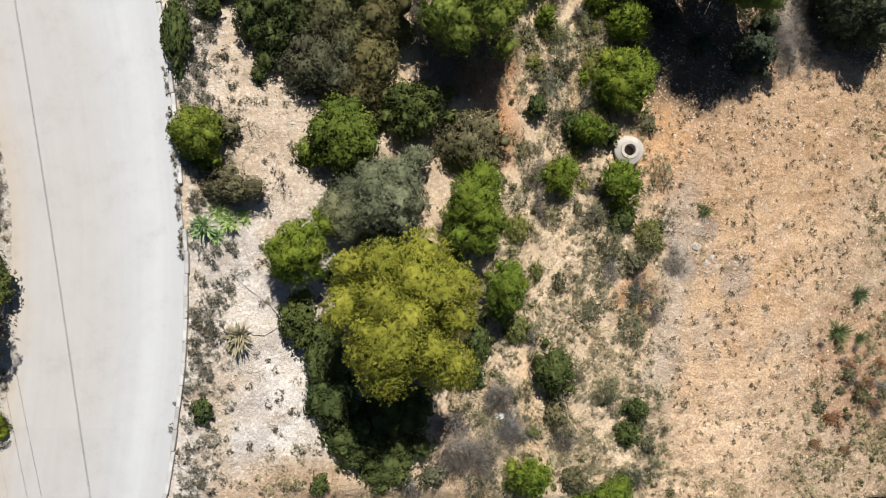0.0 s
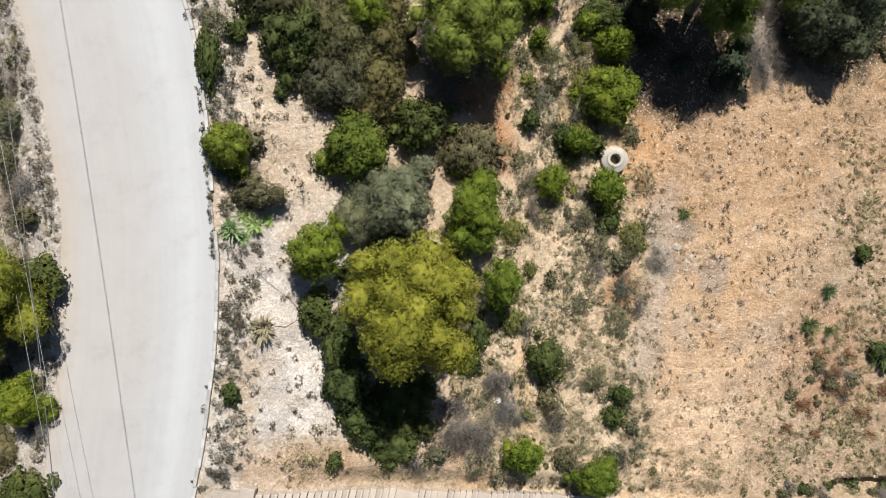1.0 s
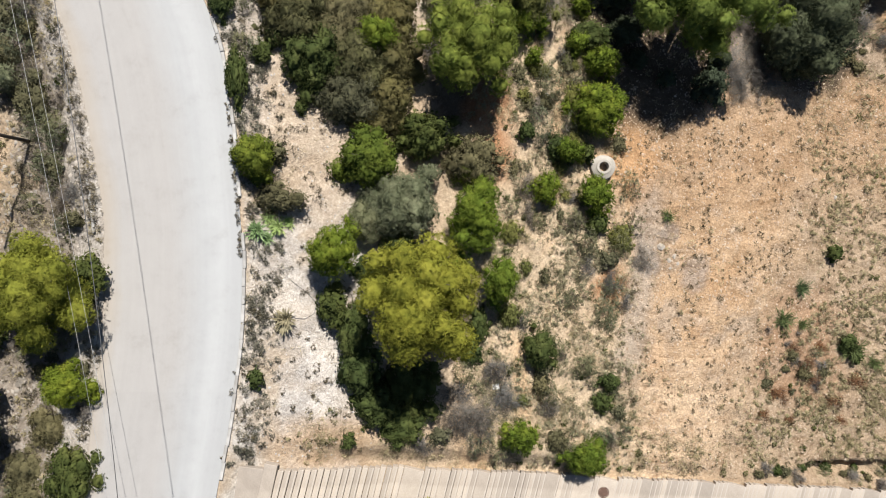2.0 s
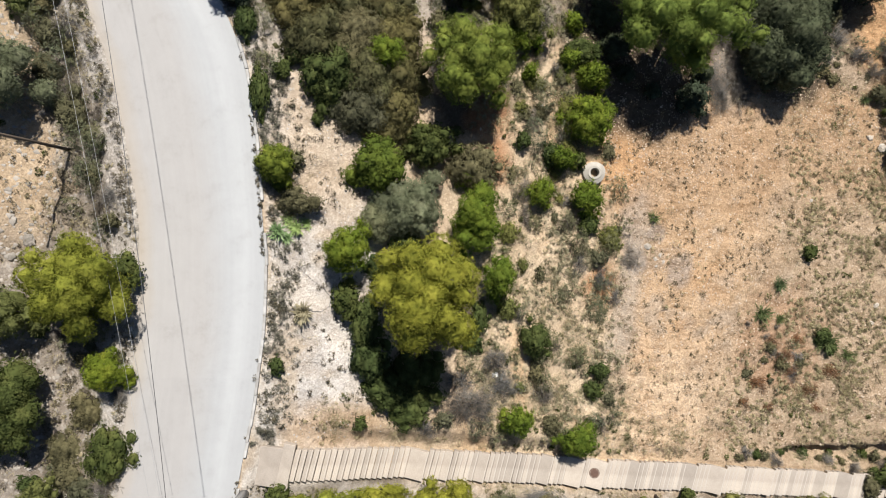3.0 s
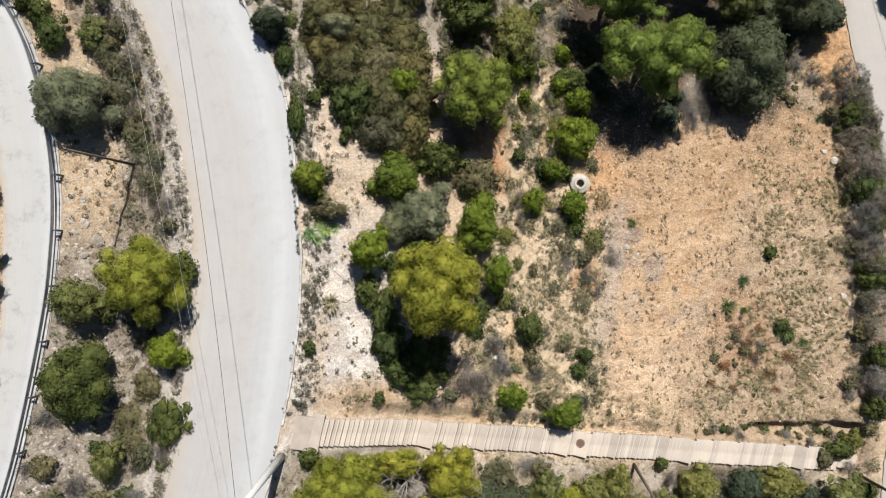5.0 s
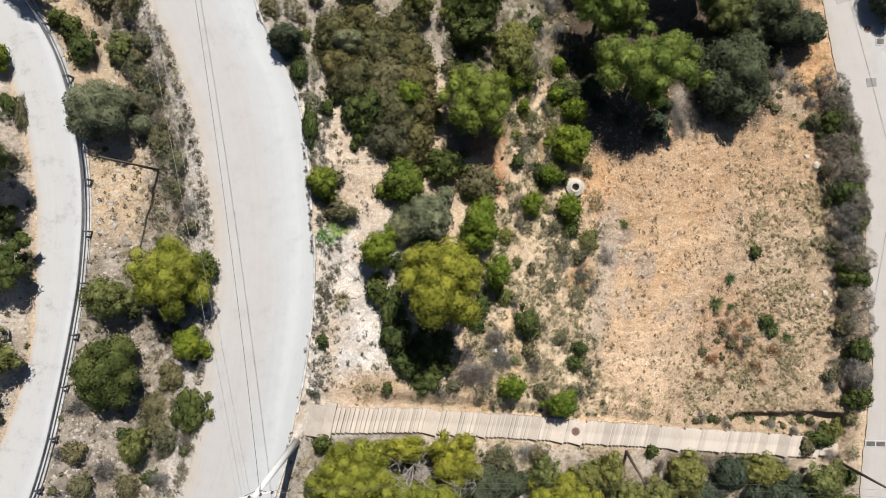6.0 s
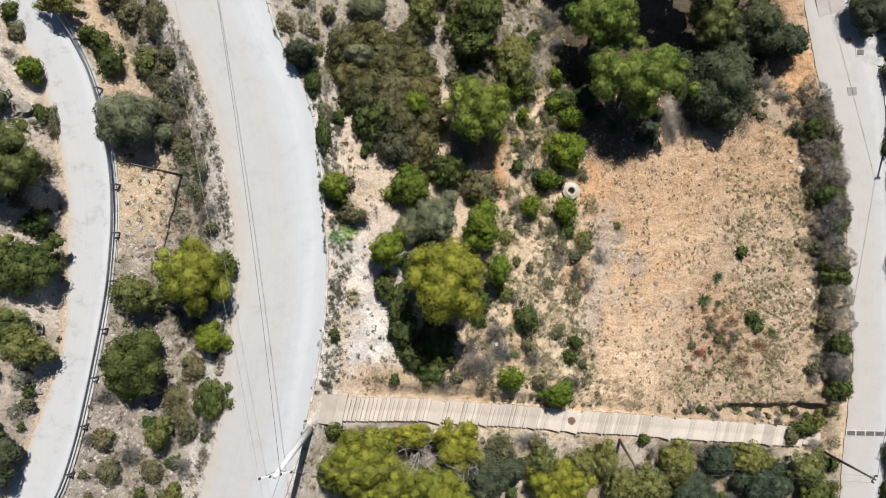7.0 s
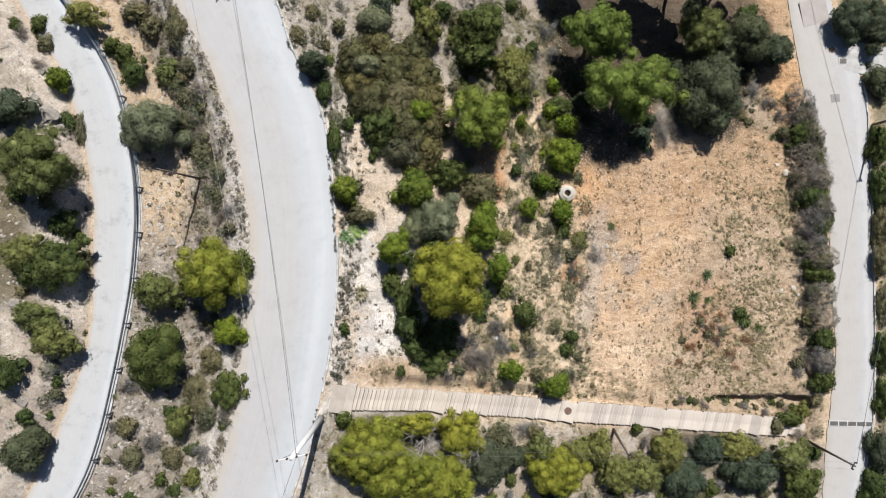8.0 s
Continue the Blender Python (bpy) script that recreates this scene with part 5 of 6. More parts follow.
for x0, length, z in step_list:
    long_one = length > 0.5
    k = round(length, 2)
    if k not in slabs:
        slabs[k] = slab_mesh("landing" if long_one else "step", length * stair_len + (0.0 if long_one else 0.03), STAIR_W, 0.42, M_STEP)
    ob = new("landing" if long_one else "step", slabs[k])
    ob.parent = stair
    ob.matrix_basis = pose(x0, stair_y(x0) + jit.uniform(-0.035, 0.035), z, 0, 0, stair_angle + SKEW + jit.uniform(-0.5, 0.5))
    edge = new("nosing", nose)
    edge.parent = ob
    edge.matrix_basis = pose(length * stair_len - 0.075, jit.uniform(-0.02, 0.02), 0.006)
head = part("head_slab", box_bm(2.7, 2.5, 0.35, (0, 0, -0.175), 0.02), M_STEP, stair)
head.matrix_basis = pose(-11.55, -13.75, 3.86, 0, 0, stair_angle)
lip = part("top_slab", box_bm(0.75, 3.0, 0.45, (0, 0, -0.225), 0.02), M_STEP, stair)
lip.matrix_basis = pose(-10.5, -13.8, 3.89, 0, 0, -12.0)
toe = part("toe_slab", box_bm(5.6, 1.3, 0.4, (0, 0, -0.2), 0.02), M_STEP, stair)
toe.matrix_basis = pose(STAIR_X1 + 2.7, stair_y(STAIR_X1 + 2.7) - 0.1, STAIR_Z1 - 0.05, 0, 2.0, stair_angle)


def cover(name, x, y, z, r, label):
    ob = thing(name, pose(x, y, z), label, "manhole cover")
    bm, rings = lathe([(r, -0.05), (r, 0.0), (r * 0.88, 0.004), (r * 0.86, -0.006), (r * 0.8, -0.006), (r * 0.78, 0.006), (0.001, 0.008)], 28)
    part("disc", bm, M_RUST, ob)
    for k in range(5):
        w = math.sqrt(max(0.0, 0.6 - (k / 2 - 1) ** 2 * 0.5)) * r * 1.5
        part("ridge", box_bm(w, r * 0.08, 0.012, (0, (k - 2) * r * 0.26, 0.011)), M_RUST, ob)
    return ob


cover_z = [s[2] for s in step_list if s[0] == cover_x][0]
cover("manhole_cover", max(9.9, cover_x + 0.5), -16.35, cover_z + 0.006, 0.38, "round rusty iron cover set into a stair landing")
cover("manhole_cover", 40.2, 21.6, float(east_z(21.6)) + 0.055, 0.36, "round dark iron cover set into the lower lane")


# ---- concrete well ----
wz = ground_at(10.0, 5.3)
well = thing("well_ring", pose(10.0, 5.3, wz), "conical precast concrete manhole shaft with open dark mouth", "well")
HW = 0.55
bm, rings = lathe([(0.80, -0.3), (0.80, HW * 0.55), (0.76, HW * 0.66), (0.50, HW - 0.05), (0.46, HW), (0.33, HW), (0.30, HW - 0.03), (0.30, HW - 0.5)], 40)
for v in bm.verts:
    a = math.atan2(v.co.y, v.co.x)
    if v.co.xy.length > 0.7:
        v.co.x *= 1 + 0.03 * math.sin(3 * a)
        v.co.y *= 1 + 0.03 * math.sin(3 * a)
part("cone", bm, M_WELL, well)
bm, rings = lathe([(0.30, HW - 0.45), (0.31, -0.9), (0.001, -0.9)], 32)
part("shaft", bm, M_DARK, well, "inside of the shaft, its shade put into a near-black colour")


# ---- poles and wires ----
def utility_pole(x, y, z, h, lean, material, label, r0, arm, arm_turn, arm_drop=0.35, insulators=4):
    ob = thing("utility_pole", pose(x, y, z, lean[0], lean[1], 0), label, "utility pole")
    part("shaft", tubes_mesh("shaft", [([(0, 0, -0.8), (0, 0, h * 0.5), (0, 0, h)], [r0 * 1.15, r0 * 0.85, r0 * 0.6])], material, 14), None, ob)
    ends = []
    if arm:
        bar = part("crossarm", box_bm(arm, 0.09, 0.09, (0, 0, 0), 0.01), M_POLE if material is M_POLE else M_POST, ob)
        bar.matrix_basis = pose(0, 0, h - arm_drop, 0, 0, arm_turn)
        brace = part("brace", tubes_mesh("brace", [([(-arm * 0.3, 0, 0), (0, 0.02, -0.55)], [0.02, 0.02]), ([(arm * 0.3, 0, 0), (0, 0.02, -0.55)], [0.02, 0.02])], M_POST, 5), None, bar)
        brace.matrix_basis = pose(0, 0.07, 0)
        c, s = math.cos(radians(arm_turn)), math.sin(radians(arm_turn))
        for k in range(insulators):
            u = (k / (insulators - 1) - 0.5) * (arm - 0.12) if insulators > 1 else 0
            bm, rg = lathe([(0.02, 0), (0.075, 0.02), (0.05, 0.07), (0.085, 0.09), (0.06, 0.15), (0.08, 0.17), (0.03, 0.24), (0.001, 0.25)], 10)
            ins = part("insulator", bm, M_GLASS, bar)
            ins.matrix_basis = pose(u, 0, 0.045)
            ends.append(pose(x, y, z, lean[0], lean[1], 0) @ Vector((u * c, u * s, h - arm_drop + 0.24)))
    return ob, ends


white_pole, A = utility_pole(-13.0, -15.35, ground_at(-13.0, -15.35), 14.0 - ground_at(-13.0, -15.35), (0, 0), M_POLE, "tall white concrete utility pole beside the road", 0.27, 2.3, 12, 0.3, 4)
north_pole, B = utility_pole(-19.2, 28.6, float(main_z(28.6)), 9.0, (0, 0), M_POLE, "white concrete utility pole at the road's edge", 0.26, 2.3, 14, 0.3, 4)
south_pole, S = utility_pole(-24.0, -46.0, ground_at(-24, -46), 10.5, (0, 0), M_POLE, "white concrete utility pole further down the road", 0.26, 2.3, -12, 0.3, 4)
brown_pole, C = utility_pole(15.35, -18.6, ground_at(15.35, -18.6), 6.6, (4, -4), M_WOOD, "brown wooden utility pole below the stair", 0.14, 0.7, 75, 0.25, 2)
low_pole, D = utility_pole(37.4, -20.9, ground_at(37.4, -20.9), 7.0, (0, 0), M_WOOD, "dark wooden utility pole beside the lower lane", 0.14, 0.8, 60, 0.25, 2)
east_pole, E = utility_pole(44.5, 13.4, float(east_z(13.4)) - 0.1, 8.5, (0, 0), M_WOOD, "dark wooden utility pole behind the kerb", 0.13, 0.6, 10, 0.2, 2)
old_pole, O = utility_pole(-24.1, 6.15, ground_at(-24.1, 6.15), 7.8, (1.4, 0), M_WOOD, "weathered brown wooden pole standing in scrub", 0.1, 0, 0)
part("pole_cap", tubes_mesh("pole_cap", [([(0, 0, 7.8), (0, 0, 7.86)], [0.1, 0.02])], M_POST), None, old_pole)


def wire(p, q, sag, r=0.014, label="thin overhead wire between utility poles", material=None):
    p, q = Vector(p), Vector(q)
    pts = [p.lerp(q, k / 20) - Vector((0, 0, sag * 4 * (k / 20) * (1 - k / 20))) for k in range(21)]
    ob = new("overhead_wire", tubes_mesh("overhead_wire", [(pts, [r] * 21)], material or M_WIRE, 5))
    return tagged(ob, label, "wire", "overhead wires")


wire(A[2], B[2], 1.05, 0.016)
wire(A[2], S[2], 0.5, 0.014)
for k in (0, 1):
    wire(A[3] + Vector((-0.3, 0, -0.3 * k)), C[k], 0.5, 0.008)
    wire(C[k], D[k], 0.45, 0.008)
wire(D[1], E[0], 0.6, 0.02)
wire(E[0], (34.0, 52.0, ground_at(34, 52) + 7.0), 0.6, 0.02)
# a lower, pale pair of lines above the strip between the roads
ends = []
for px_, py_ in ((-30.8, 60.0), (-10.6, -47.0)):
    pz_ = ground_at(px_, py_)
    tagged(new("line_post", tubes_mesh("line_post", [([(px_, py_, pz_ - 0.5), (px_, py_, 10.8)], [0.15, 0.1])], M_WOOD)), "brown wooden line post beside the road", "utility pole")
    ends.append(Vector((px_, py_, 10.5 if py_ > 0 else 8.6)))
for off in (-0.35, 0.3):
    wire(ends[0] + Vector((off, 0, 0)), ends[1] + Vector((off, 0, 0)), 2.0, 0.008, "thin pale overhead wire above the rocky strip", M_BARE_WIRE)
tagged(new("line_post", tubes_mesh("line_post", [([(34, 52, ground_at(34, 52) - 0.5), (34, 52, ground_at(34, 52) + 7.2)], [0.15, 0.1])], M_WOOD)), "dark wooden line post beside the lower lane", "utility pole")


# ---- guard rail ----
rail = thing("guard_rail", Matrix.Identity(4), "galvanised steel guard rail along the upper lane", "guard rail")
ry = np.arange(-34, 33.9, 1.0)
rxs = LEFT_E(ry) + 0.12
prof = [(0.0, -0.155), (0.035, -0.13), (0.085, -0.085), (0.035, -0.03), (0.0, 0.0), (0.035, 0.03), (0.085, 0.085), (0.035, 0.13), (0.0, 0.155), (-0.02, 0.155), (-0.02, -0.155)]
vs, fs = [], []
for x, y in zip(rxs, ry):
    for dx, dz in prof:
        vs.append((x - dx - 0.03, y, float(left_z(y)) + 0.62 + dz))
n = len(prof)
for i in range(len(ry) - 1):
    for k in range(n):
        fs.append((i * n + k, i * n + (k + 1) % n, (i + 1) * n + (k + 1) % n, (i + 1) * n + k))
part("beam", mesh_of("beam", vs, fs, M_STEEL), None, rail)
part("back_tube", tubes_mesh("back_tube", [([(x + 0.2, y, float(left_z(y)) + 0.55) for x, y in zip(rxs, ry)], [0.03] * len(ry))], M_POST, 8), None, rail, "dark steel tube behind the beam")
bmp = box_bm(0.12, 0.14, 1.3, (0, 0, 0.1), 0.01)
mp = bpy.data.meshes.new("post")
bmp.to_mesh(mp)
bmp.free()
mp.materials.append(M_POST)
ms = bpy.data.meshes.new("spacer")
bms = box_bm(0.26, 0.1, 0.12, (0, 0, 0), 0.01)
bms.to_mesh(ms)
bms.free()
ms.materials.append(M_POST)
for k in range(17):
    y = -34.8 + 4.0 * k
    x = float(LEFT_E(y)) + 0.12
    for nm, m_, dx, z in (("post", mp, 0.34, 4.6), ("spacer", ms, 0.14, 5.22)):
        ob = new(nm, m_)
        ob.parent = rail
        ob.matrix_basis = pose(x + dx, y, z)


# ---- ironwork and patches in the lower lane ----
def lane_slab(name, x, y, sx, sy, turn, material, label, lift):
    bm = box_bm(sx, sy, 0.06, (0, 0, -0.03), 0.006)
    m_ = bpy.data.meshes.new(name)
    bm.to_mesh(m_)
    bm.free()
    m_.materials.append(material)
    ob = new(name, m_)
    ob.matrix_basis = pose(x, y, float(east_z(y)) + lift, 1.7, 0, turn)
    return tagged(ob, label, "road patch", kind="structure")


lane_slab("road_patch", 40.5, 16.0, 0.95, 1.5, 4, M_PATCH, "rectangular dark grey repair patch in the lane", 0.056)
lane_slab("road_patch", 38.6, 24.6, 2.9, 5.2, 12, M_PATCH2, "rough pinkish grey concrete patch in the lane", 0.060)
gr = thing("drain_grate", pose(41.4, 20.4, float(east_z(20.4)) + 0.075), "square iron drain grate in a pale concrete frame", "drain")
part("surround", box_bm(0.95, 0.8, 0.08, (0, 0, -0.04), 0.01), M_KERB, gr)
part("frame", box_bm(0.7, 0.55, 0.05, (0, 0, -0.015), 0.005), M_GRATE, gr)
for k in range(6):
    part("bar", box_bm(0.06, 0.5, 0.02, (-0.26 + 0.104 * k, 0, 0.018)), M_GRATE, gr)
tg = thing("trench_drain", pose(41.6, -18.75, float(east_z(-18.75)) + 0.07, 0, 0, -1), "iron trench drain across the lower lane", "drain")
part("channel", box_bm(4.9, 0.62, 0.1, (0, 0, -0.05), 0.01), M_KERB, tg)
for k in range(5):
    cell = part("grate", box_bm(0.82, 0.44, 0.03, (0, 0, 0.012), 0.004), M_GRATE, tg)
    cell.matrix_basis = pose(-1.92 + 0.96 * k, 0, 0)

# ---- litter and single stones ----
def litter(name, x, y, sx, sy, sz, turn, label, category):
    bm = bmesh.new()
    bmesh.ops.create_grid(bm, x_segments=4, y_segments=4, size=0.5)
    rr = random.Random(int(x * 10))
    for v in bm.verts:
        v.co = Vector((v.co.x * sx, v.co.y * sy, rr.uniform(0, sz)))
    bmesh.ops.solidify(bm, geom=bm.faces[:], thickness=0.02)
    m_ = bpy.data.meshes.new(name)
    bm.to_mesh(m_)
    bm.free()
    m_.materials.append(M_WHITE)
    ob = new(name, m_)
    ob.matrix_basis = pose(x, y, ground_at(x, y) + 0.05, 4, -6, turn)
    return tagged(ob, label, category)


litter("plastic_canister", 2.98, -8.72, 0.42, 0.36, 0.12, 12, "white crumpled plastic container lying on the slope", "litter")
litter("plastic_sheet", 6.2, 9.8, 0.28, 0.28, 0.08, 30, "small white scrap of plastic among weeds", "litter")
litter("plastic_sheet", 26.2, 15.6, 0.3, 0.9, 0.2, 75, "long white scrap of plastic by a shrub", "litter")


def boulder(x, y, r, material=None, sq=0.6, label="pale limestone boulder lying on bare soil"):
    rng = random.Random(int(x * 31 + y * 17))
    bm = bmesh.new()
    bmesh.ops.create_icosphere(bm, subdivisions=2 if r < 0.3 else 3, radius=r)
    for v in bm.verts:
        k = 1 + 0.5 * noise.noise(v.co / r * 1.3 + Vector((x, y, 0))) + 0.3 * noise.noise(v.co / r * 3.5 + Vector((y, x, 0))) + rng.uniform(-0.05, 0.05)
        v.co = Vector((v.co.x * k * 1.15, v.co.y * k, max(v.co.z * k * sq, -0.3 * r)))
    m_ = bpy.data.meshes.new("boulder")
    bm.to_mesh(m_)
    bm.free()
    m_.materials.append(material or M_STONE)
    ob = new("boulder", m_)
    ob.matrix_basis = pose(x, y, ground_at(x, y) + 0.1 * r, 0, 0, rng.uniform(0, 360))
    return tagged(ob, label, "stone", "boulders on the slope")


boulder(14.3, 0.15, 0.26)
for bx_, by_, br in ((14.9, -0.8, 0.16), (15.3, -0.5, 0.14), (15.6, -1.0, 0.12), (15.0, -1.3, 0.1), (35.0, 8.2, 0.3), (34.0, 9.0, 0.22), (35.6, 9.6, 0.16), (35.8, -4.3, 0.28), (34.4, -4.6, 0.22), (36.2, -5.0, 0.2), (33.9, -6.0, 0.16), (28.6, 3.8, 0.14)):
    boulder(bx_, by_, br)
for bx_, by_, br in ((-36.6, 11.6, 1.3), (-37.6, 12.4, 0.9), (-35.8, 10.6, 0.6), (-34.6, 4.8, 0.5), (-35.2, -6.6, 0.8), (-36.4, -10.6, 0.9), (-38.6, -13.4, 0.8), (-35.6, -12.0, 0.5), (-39.2, -5.0, 0.7), (-35.0, 2.8, 0.4), (-37.5, 15.5, 0.7), (-26.6, 0.4, 0.6), (-27.5, -0.6, 0.45), (-26.0, -3.6, 0.55), (-25.4, -5.4, 0.6), (-25.0, -7.8, 0.5), (-26.0, -10.2, 0.5), (-24.6, -10.6, 0.4)):
    boulder(bx_, by_, br * 0.6, M_ROCK, 0.4, "weathered grey limestone outcrop in the bank")

# bright agaves at the kerb
for ax, ay, ar in ((-10.8, 1.0, 0.85), (-9.75, 1.25, 0.75), (-10.25, 1.75, 0.65), (-10.3, 0.6, 0.55), (-9.2, 1.5, 0.5)):
    ob = build_plant("yucca", ar, ar, ar * 0.9, int(-ay * 100) % 97, "agave")
    ob.matrix_basis = pose(ax, ay, ground_at(ax, ay))
    tagged(ob, "bright green agave with arching blades beside the kerb", "plant", "agaves at the kerb")

ob = build_plant("yucca", 1.0, 1.0, 0.8, 41, "dry")
ob.matrix_basis = pose(-9.4, -4.1, ground_at(-9.4, -4.1))
tagged(ob, "dry straw-coloured rosette of blades on the chalk bank", "plant")

# a hose on the bank
hp = [Vector((a, b, ground_at(a, b) + 0.05)) for a, b in ((-9.75, -1.15), (-9.0, -1.9), (-8.15, -2.65), (-7.75, -3.2), (-7.85, -3.75), (-8.35, -4.05), (-8.85, -4.0), (-9.1, -3.8))]
tagged(new("hose", tubes_mesh("hose", [(hp, [0.012] * len(hp))], M_POST, 6)), "thin dark hose lying in a curl on the chalk bank", "hose")


# ---- what nobody could count: stones, dry grass, thyme ----
def free_of_roads(x, y, pad=0.25):
    ok = ~((x > MAIN_W(y) - pad) & (x < MAIN_E(y) + pad))
    ok &= ~((x > LEFT_W(y) - pad) & (x < LEFT_E(y) + pad))
    ok &= ~((x > EAST_W(y) - pad) & (x < EAST_E(y) + pad))
    ok &= ~((np.abs(y - stair_y(x)) < 1.15) & (x > STAIR_X0 - 3) & (x < STAIR_X1 + 5))
    ok &= np.hypot(x - 10.0, y - 5.3) > 0.95
    ok &= ~((x > 40) & (np.abs(y - 20.6 + 0.2 * (x - 44)) < 1.9))
    return ok


def scatter(rng, n, dens, x0=-46, x1=50, y0=-30, y1=30):
    """Places on the hillside, thinned by dens(x, y) in 0..1."""
    x, y = rng.uniform(x0, x1, n), rng.uniform(y0, y1, n)
    keep = (rng.uniform(0, 1, n) < dens(x, y)) & free_of_roads(x, y)
    x, y = x[keep], y[keep]
    return np.stack([x, y, height(x, y)], 1)


def stones(name, P, lo, hi, rng, material, label):
    base = np.array([(1, 0, -0.25), (0, 1, -0.25), (-1, 0, -0.25), (0, -1, -0.25), (0, 0, 0.75)], float)
    tri = np.array([(0, 1, 4), (1, 2, 4), (2, 3, 4), (3, 0, 4)])
    n = len(P)
    r = lo + (hi - lo) * rng.uniform(0, 1, (n, 1, 1)) ** 3
    v = base[None] * r * rng.uniform(0.6, 1.3, (n, 5, 1))
    a = rng.uniform(0, 6.28, n)
    c, s = np.cos(a)[:, None], np.sin(a)[:, None]
    w = v.copy()
    w[..., 0], w[..., 1] = v[..., 0] * c - v[..., 1] * s, v[..., 0] * s + v[..., 1] * c
    w[..., :2] += rng.normal(0, 0.25, (n, 5, 2)) * r
    w += P[:, None, :]
    idx = (np.arange(n) * 5)[:, None, None] + tri[None]
    me_ = fast_tris(name, (w.reshape(-1, 3), idx.reshape(-1, 3)), material)
    return tagged(new(name, me_), label, "stones", kind="stuff")


def stone_material(name, dark, light):
    m, nt, bs = nodes_of(name)
    geo = nt.nodes.new("ShaderNodeNewGeometry")
    c = ramp(nt, geo.outputs["Random Per Island"], [(0.0, dark), (1.0, light)])
    c = blend(nt, c, ramp(nt, add_noise(nt, 20, 3), [(0.3, grey(0.75)), (0.7, grey(1.15))]), 0.8, "MULTIPLY")
    nt.links.new(c, bs.inputs["Base Color"])
    bs.inputs["Roughness"].default_value = 0.9
    return m


def grass(name, P, r_lo, r_hi, k, half, rng, material, label, lift=0.7):
    n = len(P)
    r = rng.uniform(r_lo, r_hi, (n, 1))
    rr_ = np.repeat(r, k, 0)
    d = unit(rng.normal(0, 1, (n * k, 3)) * np.array([1, 1, 0.35]) + np.array([0, 0, lift]))
    side = unit(np.cross(d, rng.normal(0, 1, (n * k, 3))))
    base = np.repeat(P, k, 0) + rng.normal(0, 0.35, (n * k, 3)) * rr_ * np.array([1, 1, 0])
    L = rr_ * rng.uniform(0.5, 1.2, (n * k, 1))
    v = np.stack([base, base + d * L + side * half, base + d * L - side * half], 1).reshape(-1, 3)
    me_ = fast_tris(name, (v, np.arange(len(v)).reshape(-1, 3)), material)
    return tagged(new(name, me_), label, "scrub", kind="stuff")


rng = np.random.default_rng(5)


def field_mask(x, y):
    return smooth(8, 11, x + 0.1 * y) * smooth(39, 36, x) * smooth(-17, -15, y + 0.0 * x) * smooth(17, 13, y)


def strip_mask(x, y):
    return ((x > LEFT_E(y)) & (x < MAIN_W(y))).astype(float)


def belt_mask(x, y):
    w = (x - LEFT_E(y)) / np.maximum(MAIN_W(y) - LEFT_E(y), 0.5)
    return smooth(0.40, 0.50, w) * smooth(0.80, 0.70, w) * (0.35 + 0.65 * smooth(0, 4, y)) + smooth(0.90, 0.94, w) * smooth(1.0, 0.98, w)


def chalk_mask(x, y):
    s = x - MAIN_E(y)
    return smooth(0.2, 0.5, s) * smooth(9, 6, s) * smooth(-13.5, -12, y)


def verge_mask(x, y):
    """Weeds close to the road edges."""
    a = np.minimum(np.abs(x - MAIN_E(y) - 0.7), np.abs(x - MAIN_W(y) + 0.6))
    return smooth(0.7, 0.2, a)


def mid_mask(x, y):
    return smooth(0.5, 2.5, x) * smooth(13, 10, x + 0.1 * y) + smooth(0, -1, y - stair_y(x) + 1.2) * (x > MAIN_E(y) + 0.5)


def upper_mask(x, y):
    """Stony scrubland between the thicket and the wood."""
    return smooth(13, 16, y) * smooth(0.3, 0.8, x - MAIN_E(y)) * smooth(10, 8, x)


def stair_mask(x, y):
    d = y - stair_y(x)
    return smooth(1.0, 1.3, d) * smooth(5.0, 3.0, d) * smooth(-9.8, -8.8, x) * smooth(36, 33, x)


M_PEBBLE = stone_material("tan_pebbles", (0.250, 0.170, 0.105), (0.460, 0.375, 0.285))
M_CHALK = stone_material("chalk_chips", (0.290, 0.265, 0.235), (0.470, 0.445, 0.415))
M_RUBBLE = stone_material("grey_rubble", (0.187, 0.166, 0.140), (0.360, 0.324, 0.281))
clump = lambda x, y, k: smooth(0.42, 0.62, fbm(x * k, y * k, 77))


def cushions(name, P, lo, hi, m, k, length, half, rng, material, label):
    """Low rounded scrub: m tufts over each cushion."""
    n = len(P)
    r = np.repeat(lo + (hi - lo) * rng.uniform(0, 1, (n, 1)) ** 1.8, m, 0)
    d = unit(rng.normal(0, 1, (n * m, 3)) * np.array([1, 1, 0.8]) + np.array([0, 0, 0.35]))
    d[:, 2] = np.abs(d[:, 2])
    p = np.repeat(P, m, 0) + d * r * np.array([1, 1, 0.75]) * rng.uniform(0.6, 1.1, (n * m, 1))
    me_ = tuft_mesh(name, p, d, rng, (length, half, k, 0, 0.4, 0, 0), material)
    return tagged(new(name, me_), label, "scrub", kind="stuff")


# field
stones("pebbles", scatter(rng, 62000, lambda x, y: np.clip(field_mask(x, y) * (0.35 + 0.65 * clump(x, y, 0.5)), 0, 1), 7, 40, -18, 18), 0.02, 0.12, rng, M_PEBBLE, "loose tan pebbles and clods on bare soil")
stones("gravel", scatter(rng, 30000, lambda x, y: 0.6 * np.clip(mid_mask(x, y), 0, 1), 0, 40, -30, 25), 0.02, 0.11, rng, M_PEBBLE, "loose gravel between weeds on the slope")
